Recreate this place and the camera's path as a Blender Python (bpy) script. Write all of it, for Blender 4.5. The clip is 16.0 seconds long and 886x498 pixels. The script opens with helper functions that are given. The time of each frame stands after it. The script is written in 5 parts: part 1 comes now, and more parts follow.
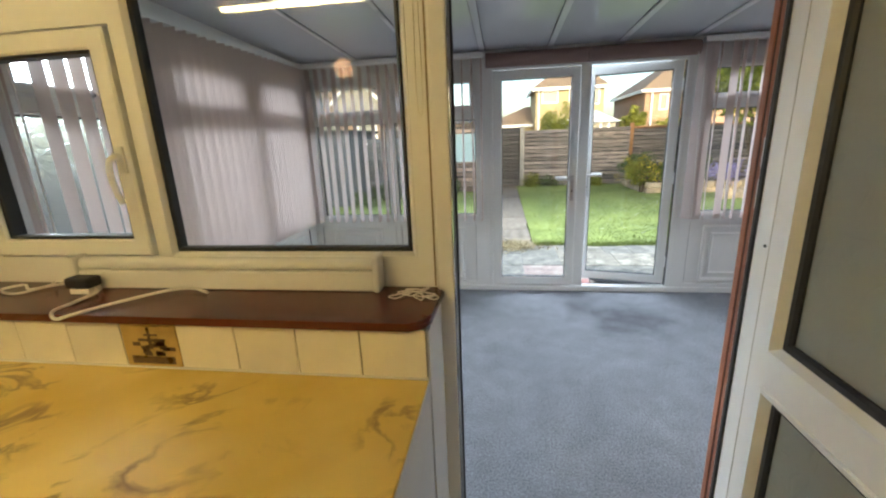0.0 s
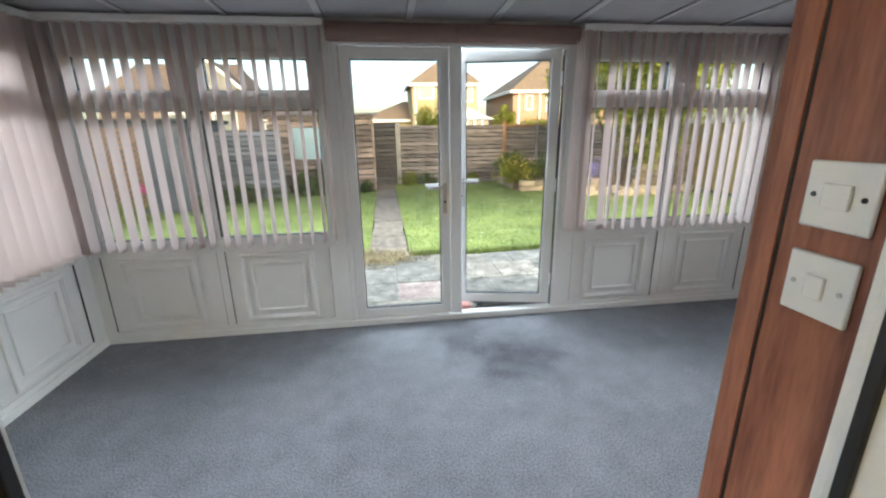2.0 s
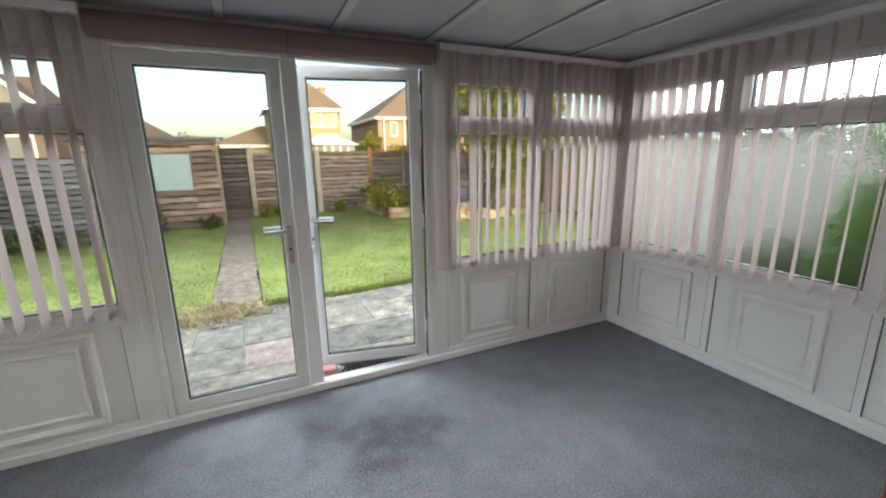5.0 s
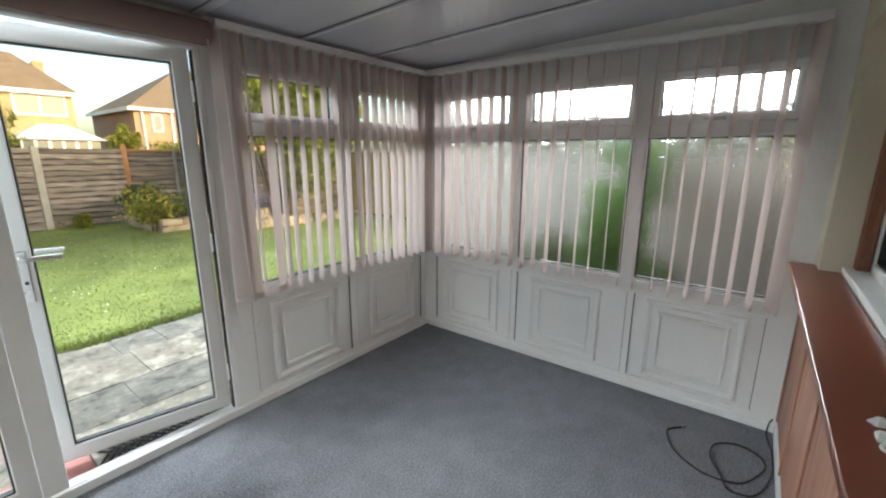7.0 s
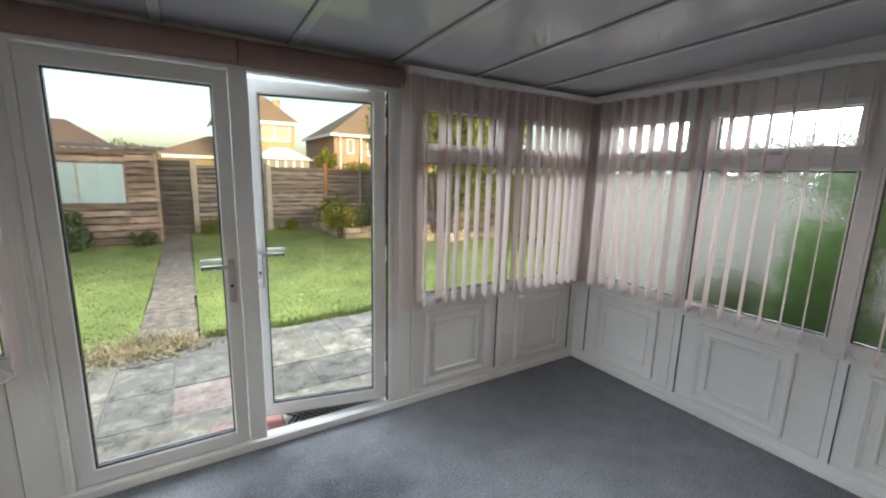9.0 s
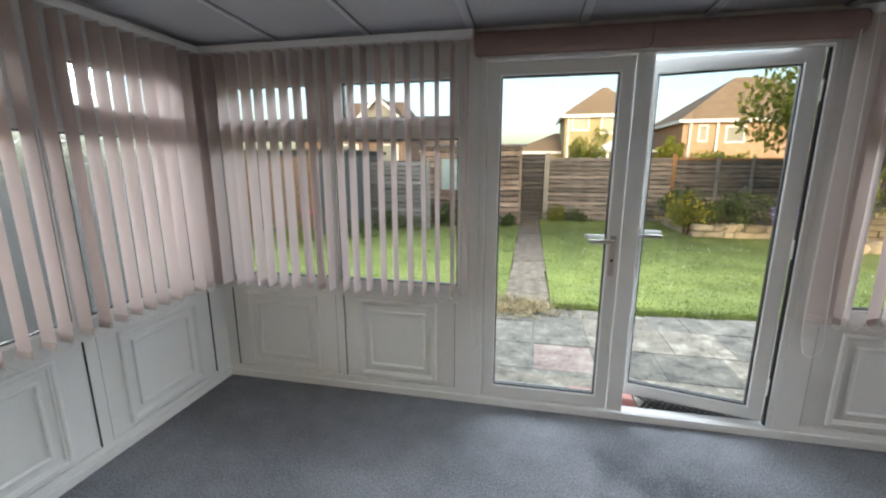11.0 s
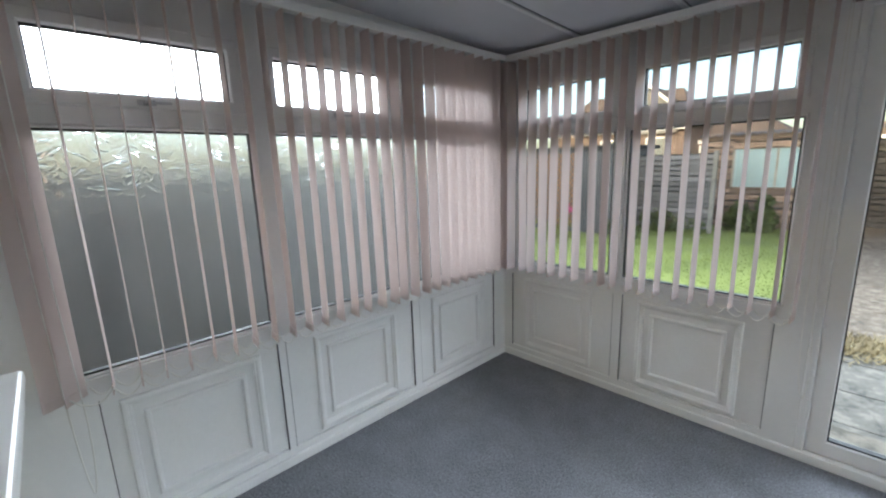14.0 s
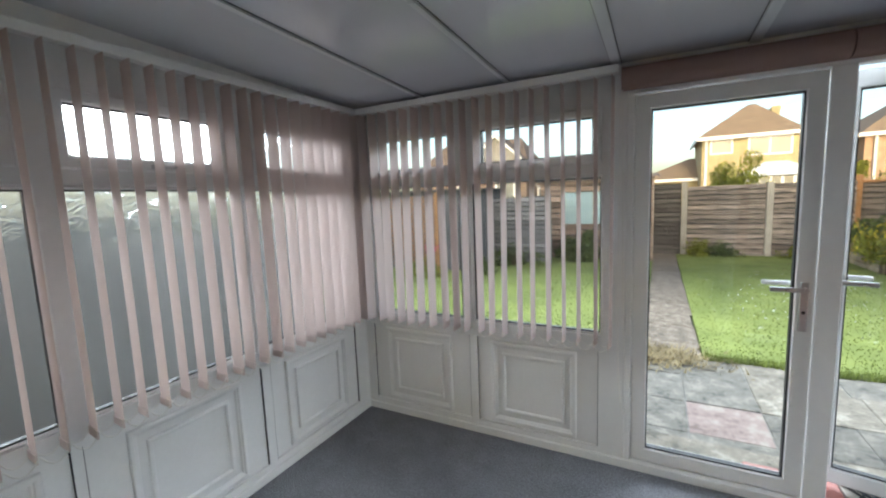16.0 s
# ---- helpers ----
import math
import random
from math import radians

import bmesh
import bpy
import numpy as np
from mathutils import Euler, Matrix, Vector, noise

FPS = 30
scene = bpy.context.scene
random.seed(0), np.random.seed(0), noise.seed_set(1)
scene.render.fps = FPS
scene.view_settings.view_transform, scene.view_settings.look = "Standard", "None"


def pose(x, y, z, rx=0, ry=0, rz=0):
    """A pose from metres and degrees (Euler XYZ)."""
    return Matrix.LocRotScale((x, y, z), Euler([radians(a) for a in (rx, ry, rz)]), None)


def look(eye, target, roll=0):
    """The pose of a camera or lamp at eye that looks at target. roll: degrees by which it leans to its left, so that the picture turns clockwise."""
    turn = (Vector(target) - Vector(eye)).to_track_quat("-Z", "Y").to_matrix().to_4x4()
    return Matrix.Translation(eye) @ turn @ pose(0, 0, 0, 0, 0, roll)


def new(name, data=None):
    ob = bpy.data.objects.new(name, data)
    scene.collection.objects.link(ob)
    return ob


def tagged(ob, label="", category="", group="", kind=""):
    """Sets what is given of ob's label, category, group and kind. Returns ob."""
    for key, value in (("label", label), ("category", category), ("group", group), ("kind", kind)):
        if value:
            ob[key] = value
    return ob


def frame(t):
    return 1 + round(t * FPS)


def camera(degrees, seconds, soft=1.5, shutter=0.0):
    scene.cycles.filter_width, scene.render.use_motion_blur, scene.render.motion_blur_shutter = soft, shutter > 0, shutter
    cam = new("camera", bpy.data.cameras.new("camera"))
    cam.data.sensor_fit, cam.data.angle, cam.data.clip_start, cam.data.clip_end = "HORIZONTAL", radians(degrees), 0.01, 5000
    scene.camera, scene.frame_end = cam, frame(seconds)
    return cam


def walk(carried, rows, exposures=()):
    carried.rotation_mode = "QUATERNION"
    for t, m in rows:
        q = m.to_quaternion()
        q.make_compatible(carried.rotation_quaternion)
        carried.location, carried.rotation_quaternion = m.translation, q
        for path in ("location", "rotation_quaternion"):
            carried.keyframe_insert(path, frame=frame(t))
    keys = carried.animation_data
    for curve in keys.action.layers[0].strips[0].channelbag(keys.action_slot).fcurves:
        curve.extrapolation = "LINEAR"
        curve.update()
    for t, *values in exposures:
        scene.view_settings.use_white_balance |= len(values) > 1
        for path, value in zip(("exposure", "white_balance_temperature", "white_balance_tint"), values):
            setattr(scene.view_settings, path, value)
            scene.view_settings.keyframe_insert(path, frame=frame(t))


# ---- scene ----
cam = camera(94.3, 16.0, soft=2.2)
PATH = [
    (0, (-0.016, 0.07, 1.484), (-0.305, 1.98, 0.968), -2.3),
    (0.5, (0.038, 0.239, 1.477), (-0.052, 2.163, 0.937), -1.9),
    (1, (0.035, 0.507, 1.463), (0.097, 2.427, 0.908), -1.4),
    (1.5, (0.115, 0.726, 1.48), (0.280, 2.638, 0.915), -1.1),
    (2, (0.174, 0.933, 1.497), (0.432, 2.837, 0.942), -0.8),
    (2.5, (0.185, 1.095, 1.476), (0.497, 3.002, 0.958), -0.9),
    (3, (0.193, 1.234, 1.499), (0.565, 3.134, 1.0), -0.8),
    (3.2, (0.21, 1.273, 1.515), (0.615, 3.168, 1.021), -0.6),
    (5.3, (0.412, 1.468, 1.52), (1.372, 3.167, 1.081), -0.8),
    (5.5, (0.41, 1.507, 1.509), (1.462, 3.15, 1.071), -0.6),
    (6, (0.443, 1.576, 1.518), (1.703, 3.062, 1.068), -0.6),
    (6.5, (0.475, 1.646, 1.536), (1.912, 2.958, 1.076), -0.3),
    (7, (0.505, 1.685, 1.545), (2.056, 2.864, 1.096), 0.2),
    (7.5, (0.534, 1.705, 1.575), (2.118, 2.847, 1.143), 0.7),
    (8, (0.528, 1.689, 1.581), (2.037, 2.942, 1.191), 1.1),
    (8.5, (0.497, 1.671, 1.583), (1.82, 3.126, 1.223), 1.4),
    (9, (0.447, 1.657, 1.581), (1.485, 3.328, 1.22), 1.5),
    (9.5, (0.369, 1.643, 1.555), (1.058, 3.482, 1.179), 1.5),
    (10, (0.283, 1.622, 1.556), (0.597, 3.553, 1.142), 1.2),
    (10.2, (0.247, 1.631, 1.547), (0.416, 3.579, 1.128), 1.1),
    (12.3, (0.034, 1.556, 1.498), (-1.06, 3.182, 1.1), -1.7),
    (12.5, (0.012, 1.547, 1.499), (-1.148, 3.126, 1.094), -1.8),
    (13, (0.0, 1.536, 1.493), (-1.301, 2.996, 1.076), -2.1),
    (13.5, (-0.011, 1.529, 1.492), (-1.394, 2.91, 1.068), -2.1),
    (14, (-0.028, 1.524, 1.483), (-1.442, 2.881, 1.084), -1.9),
    (14.5, (-0.035, 1.517, 1.501), (-1.425, 2.912, 1.151), -1.8),
    (15, (-0.018, 1.53, 1.531), (-1.334, 3.008, 1.243), -1.8),
    (15.5, (-0.009, 1.551, 1.55), (-1.164, 3.165, 1.308), -2.0),
    (16, (0.013, 1.608, 1.555), (-0.913, 3.364, 1.317), -2.2),
]
walk(cam, [(t, look(eye, target, roll)) for t, eye, target, roll in PATH],
     [(0, 2.35, 6250, 8), (1.5, 2.35, 6350, 8), (2.5, 2.25, 6600, 8), (3.2, 2.15, 6700, 8), (5.5, 2.02, 6850, 8), (7.5, 2.15, 6900, 8), (9, 1.98, 6800, 9), (10, 2.02, 6800, 9), (12.5, 1.95, 6400, 9), (14, 2.08, 6350, 9), (16, 2.05, 6500, 9)])

# ---- light ----
world = bpy.data.worlds.new("world")
scene.world = world
world.use_nodes = True
_sky = world.node_tree.nodes.new("ShaderNodeTexSky")
_sky.sky_type, _sky.sun_disc = "NISHITA", False
_sky.sun_elevation, _sky.sun_rotation = radians(17), radians(172)
_sky.dust_density = 3.0
world.node_tree.links.new(_sky.outputs[0], world.node_tree.nodes["Background"].inputs[0])
world.node_tree.nodes["Background"].inputs[1].default_value = 0.09
sun_data = bpy.data.lights.new("sun", "SUN")
sun_data.energy, sun_data.angle, sun_data.color = 0.5, radians(3), (1.0, 0.84, 0.6)
sun = new("sun", sun_data)
sun.matrix_world = look((2.2, -15, 4.8), (0, 0, 0))



def sky_panel(name, centre, target, wide, high, watts):
    """Area lamp added outside a row of windows, topping up the sky's light indoors."""
    data = bpy.data.lights.new(name, "AREA")
    data.shape, data.size, data.size_y, data.energy, data.color = "RECTANGLE", wide, high, watts, (0.84, 0.92, 1.0)
    new(name, data).matrix_world = look(centre, target)


sky_panel("sky_fill_north", (0.68, 8.2, 4.5), (0.68, 4.0, 1.3), 7.0, 2.6, 190)
sky_panel("sky_fill_east", (7.2, 2.7, 2.95), (3.3, 2.7, 1.3), 7.0, 1.3, 140)
sky_panel("sky_fill_west", (-5.8, 2.7, 3.0), (-1.9, 2.7, 1.3), 7.0, 1.5, 150)


# ---- materials ----
def links(m):
    m.use_nodes = True
    t = m.node_tree
    return t.nodes, t.links, t.nodes["Principled BSDF"]


def surf(name, col, rough=0.5, var=0.12, scale=3.0, bump=0.05, bscale=80.0, metal=0.0, stretch=(1, 1, 1), rand=0.0, col2=None, rvar=0.1, sheen=0.0, spec=0.5):
    """Painted, stony or wooden surface: large stains, fine grain, relief and varied gloss."""
    m = bpy.data.materials.new(name)
    n, l, p = links(m)
    co = n.new("ShaderNodeTexCoord")
    mp = n.new("ShaderNodeMapping")
    mp.inputs["Scale"].default_value = stretch
    l.new(co.outputs["Object"], mp.inputs[0])
    big, fine = n.new("ShaderNodeTexNoise"), n.new("ShaderNodeTexNoise")
    big.inputs["Scale"].default_value, big.inputs["Detail"].default_value = scale, 6
    fine.inputs["Scale"].default_value, fine.inputs["Detail"].default_value = bscale, 4
    l.new(mp.outputs[0], big.inputs["Vector"]), l.new(mp.outputs[0], fine.inputs["Vector"])
    add = n.new("ShaderNodeMath")
    add.operation = "MULTIPLY_ADD"
    add.inputs[1].default_value = 0.35
    l.new(fine.outputs[0], add.inputs[0]), l.new(big.outputs[0], add.inputs[2])
    ramp = n.new("ShaderNodeValToRGB")
    a = [max(0, c * (1 - var)) for c in col]
    b = [min(1, c * (1 + var)) for c in (col2 or col)]
    ramp.color_ramp.elements[0].position, ramp.color_ramp.elements[1].position = 0.45, 0.9
    ramp.color_ramp.elements[0].color, ramp.color_ramp.elements[1].color = (*a, 1), (*b, 1)
    l.new(add.outputs[0], ramp.inputs[0])
    out = ramp.outputs[0]
    if rand:
        info, hsv, mr = n.new("ShaderNodeObjectInfo"), n.new("ShaderNodeHueSaturation"), n.new("ShaderNodeMapRange")
        mr.inputs[3].default_value, mr.inputs[4].default_value = 1 - rand, 1 + rand
        l.new(info.outputs["Random"], mr.inputs[0]), l.new(mr.outputs[0], hsv.inputs["Value"]), l.new(out, hsv.inputs["Color"])
        out = hsv.outputs[0]
    l.new(out, p.inputs["Base Color"])
    rr = n.new("ShaderNodeMapRange")
    rr.inputs[3].default_value, rr.inputs[4].default_value = max(0.02, rough - rvar), min(1, rough + rvar)
    l.new(big.outputs[0], rr.inputs[0]), l.new(rr.outputs[0], p.inputs["Roughness"])
    p.inputs["Metallic"].default_value = metal
    p.inputs["Specular IOR Level"].default_value = spec
    p.inputs["Sheen Weight"].default_value = sheen
    if bump:
        bp = n.new("ShaderNodeBump")
        bp.inputs["Strength"].default_value, bp.inputs["Distance"].default_value = bump, 0.01
        l.new(add.outputs[0], bp.inputs["Height"]), l.new(bp.outputs[0], p.inputs["Normal"])
    return m


def emitter(name, col, strength):
    m = bpy.data.materials.new(name)
    n, l, p = links(m)
    p.inputs["Emission Color"].default_value, p.inputs["Emission Strength"].default_value = (*col, 1), strength
    return m


def clear_glass(name):
    """Thin clear pane: see-through with a mirror that grows at a slant."""
    m = bpy.data.materials.new(name)
    n, l, p = links(m)
    tr, gl, mix, lw, pw, ml = (n.new("ShaderNode" + k) for k in ("BsdfTransparent", "BsdfGlossy", "MixShader", "LayerWeight", "Math", "Math"))
    tr.inputs[0].default_value, gl.inputs["Roughness"].default_value = (0.97, 0.985, 0.98, 1), 0.01
    lw.inputs["Blend"].default_value = 0.5
    pw.operation, pw.inputs[1].default_value = "POWER", 5.0
    ml.operation, ml.inputs[1].default_value, ml.inputs[2].default_value = "MULTIPLY_ADD", 0.8, 0.035
    l.new(lw.outputs["Facing"], pw.inputs[0]), l.new(pw.outputs[0], ml.inputs[0])
    l.new(ml.outputs[0], mix.inputs[0]), l.new(tr.outputs[0], mix.inputs[1]), l.new(gl.outputs[0], mix.inputs[2])
    l.new(mix.outputs[0], n["Material Output"].inputs[0])
    return m


def obscure_glass(name, tint=(0.92, 0.96, 0.95), scale=19.0, rough=0.15, strength=0.75, clear=1.0):
    """Pressed textured pane with wrinkles, blurring what is behind."""
    m = bpy.data.materials.new(name)
    n, l, p = links(m)
    p.inputs["Transmission Weight"].default_value, p.inputs["Roughness"].default_value = clear, rough
    p.inputs["Base Color"].default_value, p.inputs["IOR"].default_value = (*tint, 1), 1.33
    co, ns, soft, sub, mag, lim, ad, bp = (n.new("ShaderNode" + k) for k in ("TexCoord", "TexNoise", "TexNoise", "Math", "Math", "Math", "Math", "Bump"))
    ns.inputs["Scale"].default_value, ns.inputs["Detail"].default_value, ns.inputs["Distortion"].default_value = scale, 1.0, 1.8
    soft.inputs["Scale"].default_value, soft.inputs["Detail"].default_value = scale * 0.8, 1.0
    l.new(co.outputs["Object"], ns.inputs["Vector"]), l.new(co.outputs["Object"], soft.inputs["Vector"])
    sub.operation, sub.inputs[1].default_value = "SUBTRACT", 0.5
    mag.operation = "ABSOLUTE"
    lim.operation, lim.inputs[1].default_value, lim.inputs[2].default_value = "SMOOTH_MIN", 0.09, 0.05
    ad.operation, ad.inputs[1].default_value = "MULTIPLY_ADD", 0.55
    l.new(ns.outputs[0], sub.inputs[0]), l.new(sub.outputs[0], mag.inputs[0]), l.new(mag.outputs[0], lim.inputs[0])
    l.new(soft.outputs[0], ad.inputs[0]), l.new(lim.outputs[0], ad.inputs[2])
    bp.inputs["Strength"].default_value, bp.inputs["Distance"].default_value = strength, 0.02
    l.new(ad.outputs[0], bp.inputs["Height"]), l.new(bp.outputs[0], p.inputs["Normal"])
    return m


def fabric(name, col, through_col, share=0.45):
    """Woven translucent cloth."""
    m = bpy.data.materials.new(name)
    n, l, p = links(m)
    co, wv, bp = n.new("ShaderNodeTexCoord"), n.new("ShaderNodeTexNoise"), n.new("ShaderNodeBump")
    wv.inputs["Scale"].default_value = 300
    l.new(co.outputs["Object"], wv.inputs["Vector"])
    bp.inputs["Strength"].default_value, bp.inputs["Distance"].default_value = 0.15, 0.002
    l.new(wv.outputs[0], bp.inputs["Height"])
    di, tl, mix = n.new("ShaderNodeBsdfDiffuse"), n.new("ShaderNodeBsdfTranslucent"), n.new("ShaderNodeMixShader")
    di.inputs[0].default_value, tl.inputs[0].default_value, mix.inputs[0].default_value = (*col, 1), (*through_col, 1), share
    l.new(bp.outputs[0], di.inputs["Normal"])
    l.new(di.outputs[0], mix.inputs[1]), l.new(tl.outputs[0], mix.inputs[2]), l.new(mix.outputs[0], n["Material Output"].inputs[0])
    return m


def carpet_mat():
    """Short cut pile: tuft speckle, faint tracks, a darker worn patch by the doors."""
    m = bpy.data.materials.new("carpet")
    n, l, p = links(m)
    co = n.new("ShaderNodeTexCoord")
    big, mid, tuft, clump = (n.new("ShaderNodeTexNoise") for _ in range(4))
    for node, s, d in ((big, 1.6, 3), (mid, 7, 6), (tuft, 260, 2), (clump, 105, 4)):
        node.inputs["Scale"].default_value, node.inputs["Detail"].default_value = s, d
        l.new(co.outputs["Object"], node.inputs["Vector"])

    def mad(a, k, b):
        node = n.new("ShaderNodeMath")
        node.operation = "MULTIPLY_ADD"
        node.inputs[1].default_value = k
        l.new(a, node.inputs[0])
        if b is None:
            node.inputs[2].default_value = 0.0
        else:
            l.new(b, node.inputs[2])
        return node.outputs[0]
    v = mad(big.outputs[0], 0.12, None)
    v = mad(mid.outputs[0], 0.15, v)
    v = mad(clump.outputs[0], 0.56, v)
    v = mad(tuft.outputs[0], 0.67, v)
    mp, gr = n.new("ShaderNodeMapping"), n.new("ShaderNodeTexGradient")
    mp.inputs["Location"].default_value = (-1.42 / 0.48, -3.84 / 0.42, 0)
    mp.inputs["Scale"].default_value = (1 / 0.48, 1 / 0.42, 1)
    gr.gradient_type = "SPHERICAL"
    wob, add = n.new("ShaderNodeTexNoise"), n.new("ShaderNodeVectorMath")
    wob.inputs["Scale"].default_value, wob.inputs["Detail"].default_value = 4, 4
    l.new(co.outputs["Object"], wob.inputs["Vector"])
    add.operation = "MULTIPLY_ADD"
    add.inputs[1].default_value = (0.9, 0.9, 0)
    l.new(wob.outputs["Color"], add.inputs[0]), l.new(co.outputs["Object"], add.inputs[2])
    l.new(add.outputs[0], mp.inputs[0]), l.new(mp.outputs[0], gr.inputs[0])
    v = mad(gr.outputs["Fac"], -0.17, v)
    ramp = n.new("ShaderNodeValToRGB")
    ramp.color_ramp.elements[0].position, ramp.color_ramp.elements[1].position = 0.57, 0.97
    ramp.color_ramp.elements[0].color, ramp.color_ramp.elements[1].color = (0.066, 0.069, 0.078, 1), (0.345, 0.357, 0.39, 1)
    l.new(v, ramp.inputs[0]), l.new(ramp.outputs[0], p.inputs["Base Color"])
    p.inputs["Roughness"].default_value, p.inputs["Specular IOR Level"].default_value = 0.95, 0.15
    bp = n.new("ShaderNodeBump")
    bp.inputs["Strength"].default_value, bp.inputs["Distance"].default_value = 0.7, 0.007
    l.new(clump.outputs[0], bp.inputs["Height"]), l.new(bp.outputs[0], p.inputs["Normal"])
    return m


def marble_mat():
    m = bpy.data.materials.new("worktop_laminate")
    n, l, p = links(m)
    co, ns, wv = n.new("ShaderNodeTexCoord"), n.new("ShaderNodeTexNoise"), n.new("ShaderNodeTexNoise")
    l.new(co.outputs["Object"], ns.inputs["Vector"]), l.new(co.outputs["Object"], wv.inputs["Vector"])
    ns.inputs["Scale"].default_value, ns.inputs["Detail"].default_value, ns.inputs["Distortion"].default_value = 4.0, 5, 1.4
    wv.inputs["Scale"].default_value, wv.inputs["Detail"].default_value = 2.5, 3
    r1, r2, mix = n.new("ShaderNodeValToRGB"), n.new("ShaderNodeValToRGB"), n.new("ShaderNodeMix")
    e = r1.color_ramp.elements
    e[0].position, e[0].color, e[1].position, e[1].color = 0.465, (0, 0, 0, 1), 0.55, (0, 0, 0, 1)
    k = r1.color_ramp.elements.new(0.505)
    k.color = (0.85, 0.85, 0.85, 1)
    r2.color_ramp.elements[0].position, r2.color_ramp.elements[1].position = 0.35, 0.7
    r2.color_ramp.elements[0].color, r2.color_ramp.elements[1].color = (0.62, 0.43, 0.075, 1), (0.82, 0.63, 0.21, 1)
    mix.data_type = "RGBA"
    mix.inputs["B"].default_value = (0.22, 0.13, 0.04, 1)
    l.new(ns.outputs[0], r1.inputs[0]), l.new(wv.outputs[0], r2.inputs[0])
    brk, r3, mul = n.new("ShaderNodeTexNoise"), n.new("ShaderNodeValToRGB"), n.new("ShaderNodeMath")
    brk.inputs["Scale"].default_value, brk.inputs["Detail"].default_value = 4.5, 3
    l.new(co.outputs["Object"], brk.inputs["Vector"]), l.new(brk.outputs[0], r3.inputs[0])
    r3.color_ramp.elements[0].position, r3.color_ramp.elements[1].position = 0.46, 0.6
    mul.operation = "MULTIPLY"
    l.new(r1.outputs[0], mul.inputs[0]), l.new(r3.outputs[0], mul.inputs[1]), l.new(mul.outputs[0], mix.inputs["Factor"])
    l.new(r2.outputs[0], mix.inputs["A"]), l.new(mix.outputs["Result"], p.inputs["Base Color"])
    p.inputs["Roughness"].default_value = 0.35
    return m


def slab_mat(name, dark, mid, pale, scale=5.0):
    """Old paving: worn dark and pale patches with ragged edges, pits and grit."""
    m = bpy.data.materials.new(name)
    n, l, p = links(m)
    co = n.new("ShaderNodeTexCoord")
    a, b, c = (n.new("ShaderNodeTexNoise") for _ in range(3))
    for t, sc, de in ((a, scale, 8), (b, scale * 4.5, 6), (c, 95.0, 3)):
        t.inputs["Scale"].default_value, t.inputs["Detail"].default_value, t.inputs["Roughness"].default_value = sc, de, 0.68
        l.new(co.outputs["Object"], t.inputs["Vector"])
    mix = n.new("ShaderNodeMath")
    mix.operation, mix.inputs[1].default_value = "MULTIPLY_ADD", 0.45
    l.new(b.outputs[0], mix.inputs[0]), l.new(a.outputs[0], mix.inputs[2])
    ramp = n.new("ShaderNodeValToRGB")
    e = ramp.color_ramp.elements
    e[0].position, e[0].color, e[1].position, e[1].color = 0.60, (*dark, 1), 0.82, (*pale, 1)
    for pos, col in ((0.66, mid), (0.76, [x * 1.12 for x in mid])):
        k = ramp.color_ramp.elements.new(pos)
        k.color = (*col, 1)
    info, hsv, mr = n.new("ShaderNodeObjectInfo"), n.new("ShaderNodeHueSaturation"), n.new("ShaderNodeMapRange")
    mr.inputs[3].default_value, mr.inputs[4].default_value = 0.88, 1.12
    l.new(mix.outputs[0], ramp.inputs[0]), l.new(info.outputs["Random"], mr.inputs[0])
    l.new(mr.outputs[0], hsv.inputs["Value"]), l.new(ramp.outputs[0], hsv.inputs["Color"]), l.new(hsv.outputs[0], p.inputs["Base Color"])
    p.inputs["Roughness"].default_value = 0.92
    bp, ad = n.new("ShaderNodeBump"), n.new("ShaderNodeMath")
    ad.operation, ad.inputs[1].default_value = "MULTIPLY_ADD", 0.3
    bp.inputs["Strength"].default_value, bp.inputs["Distance"].default_value = 0.5, 0.02
    l.new(c.outputs[0], ad.inputs[0]), l.new(mix.outputs[0], ad.inputs[2]), l.new(ad.outputs[0], bp.inputs["Height"]), l.new(bp.outputs[0], p.inputs["Normal"])
    return m


UPVC = surf("white_upvc", (0.80, 0.80, 0.79), 0.35, 0.04, 2.0, 0.02, 40)
PANEL = surf("panel_white", (0.80, 0.80, 0.79), 0.42, 0.05, 1.6, 0.03, 60)
CEIL = surf("ceiling_pvc", (0.54, 0.555, 0.61), 0.11, 0.05, 1.2, 0.03, 9, stretch=(1, 0.3, 1), rvar=0.05)
BAR = surf("ceiling_bar", (0.52, 0.54, 0.57), 0.3, 0.05, 3, 0.02)
JOINTGREY = surf("dark_joint", (0.09, 0.09, 0.10), 0.6, 0.15, 8, 0.05)
BLACK = surf("black_gasket", (0.015, 0.015, 0.017), 0.5, 0.2, 10, 0.05)
STEEL = surf("steel", (0.55, 0.55, 0.56), 0.3, 0.08, 12, 0.03, metal=1.0)
GLASS = clear_glass("clear_pane")
OBSCURE = obscure_glass("textured_pane", (0.93, 0.95, 0.945), 15.0, 0.2, 0.45)
OBSCURE_EAST = obscure_glass("fine_textured_pane", (0.93, 0.95, 0.945), 20.0, 0.19, 0.5)
OBSCURE_DOOR = obscure_glass("textured_door_pane", (0.60, 0.62, 0.54), 9, 0.3, 0.35, 0.6)
SLAT = fabric("blind_fabric", (0.63, 0.55, 0.525), (0.68, 0.54, 0.495), 0.26)
ROLLER = fabric("roller_fabric", (0.29, 0.20, 0.18), (0.22, 0.14, 0.12), 0.1)
CORD = surf("cord", (0.75, 0.74, 0.70), 0.6, 0.05, 30, 0.1)
CARPET = carpet_mat()
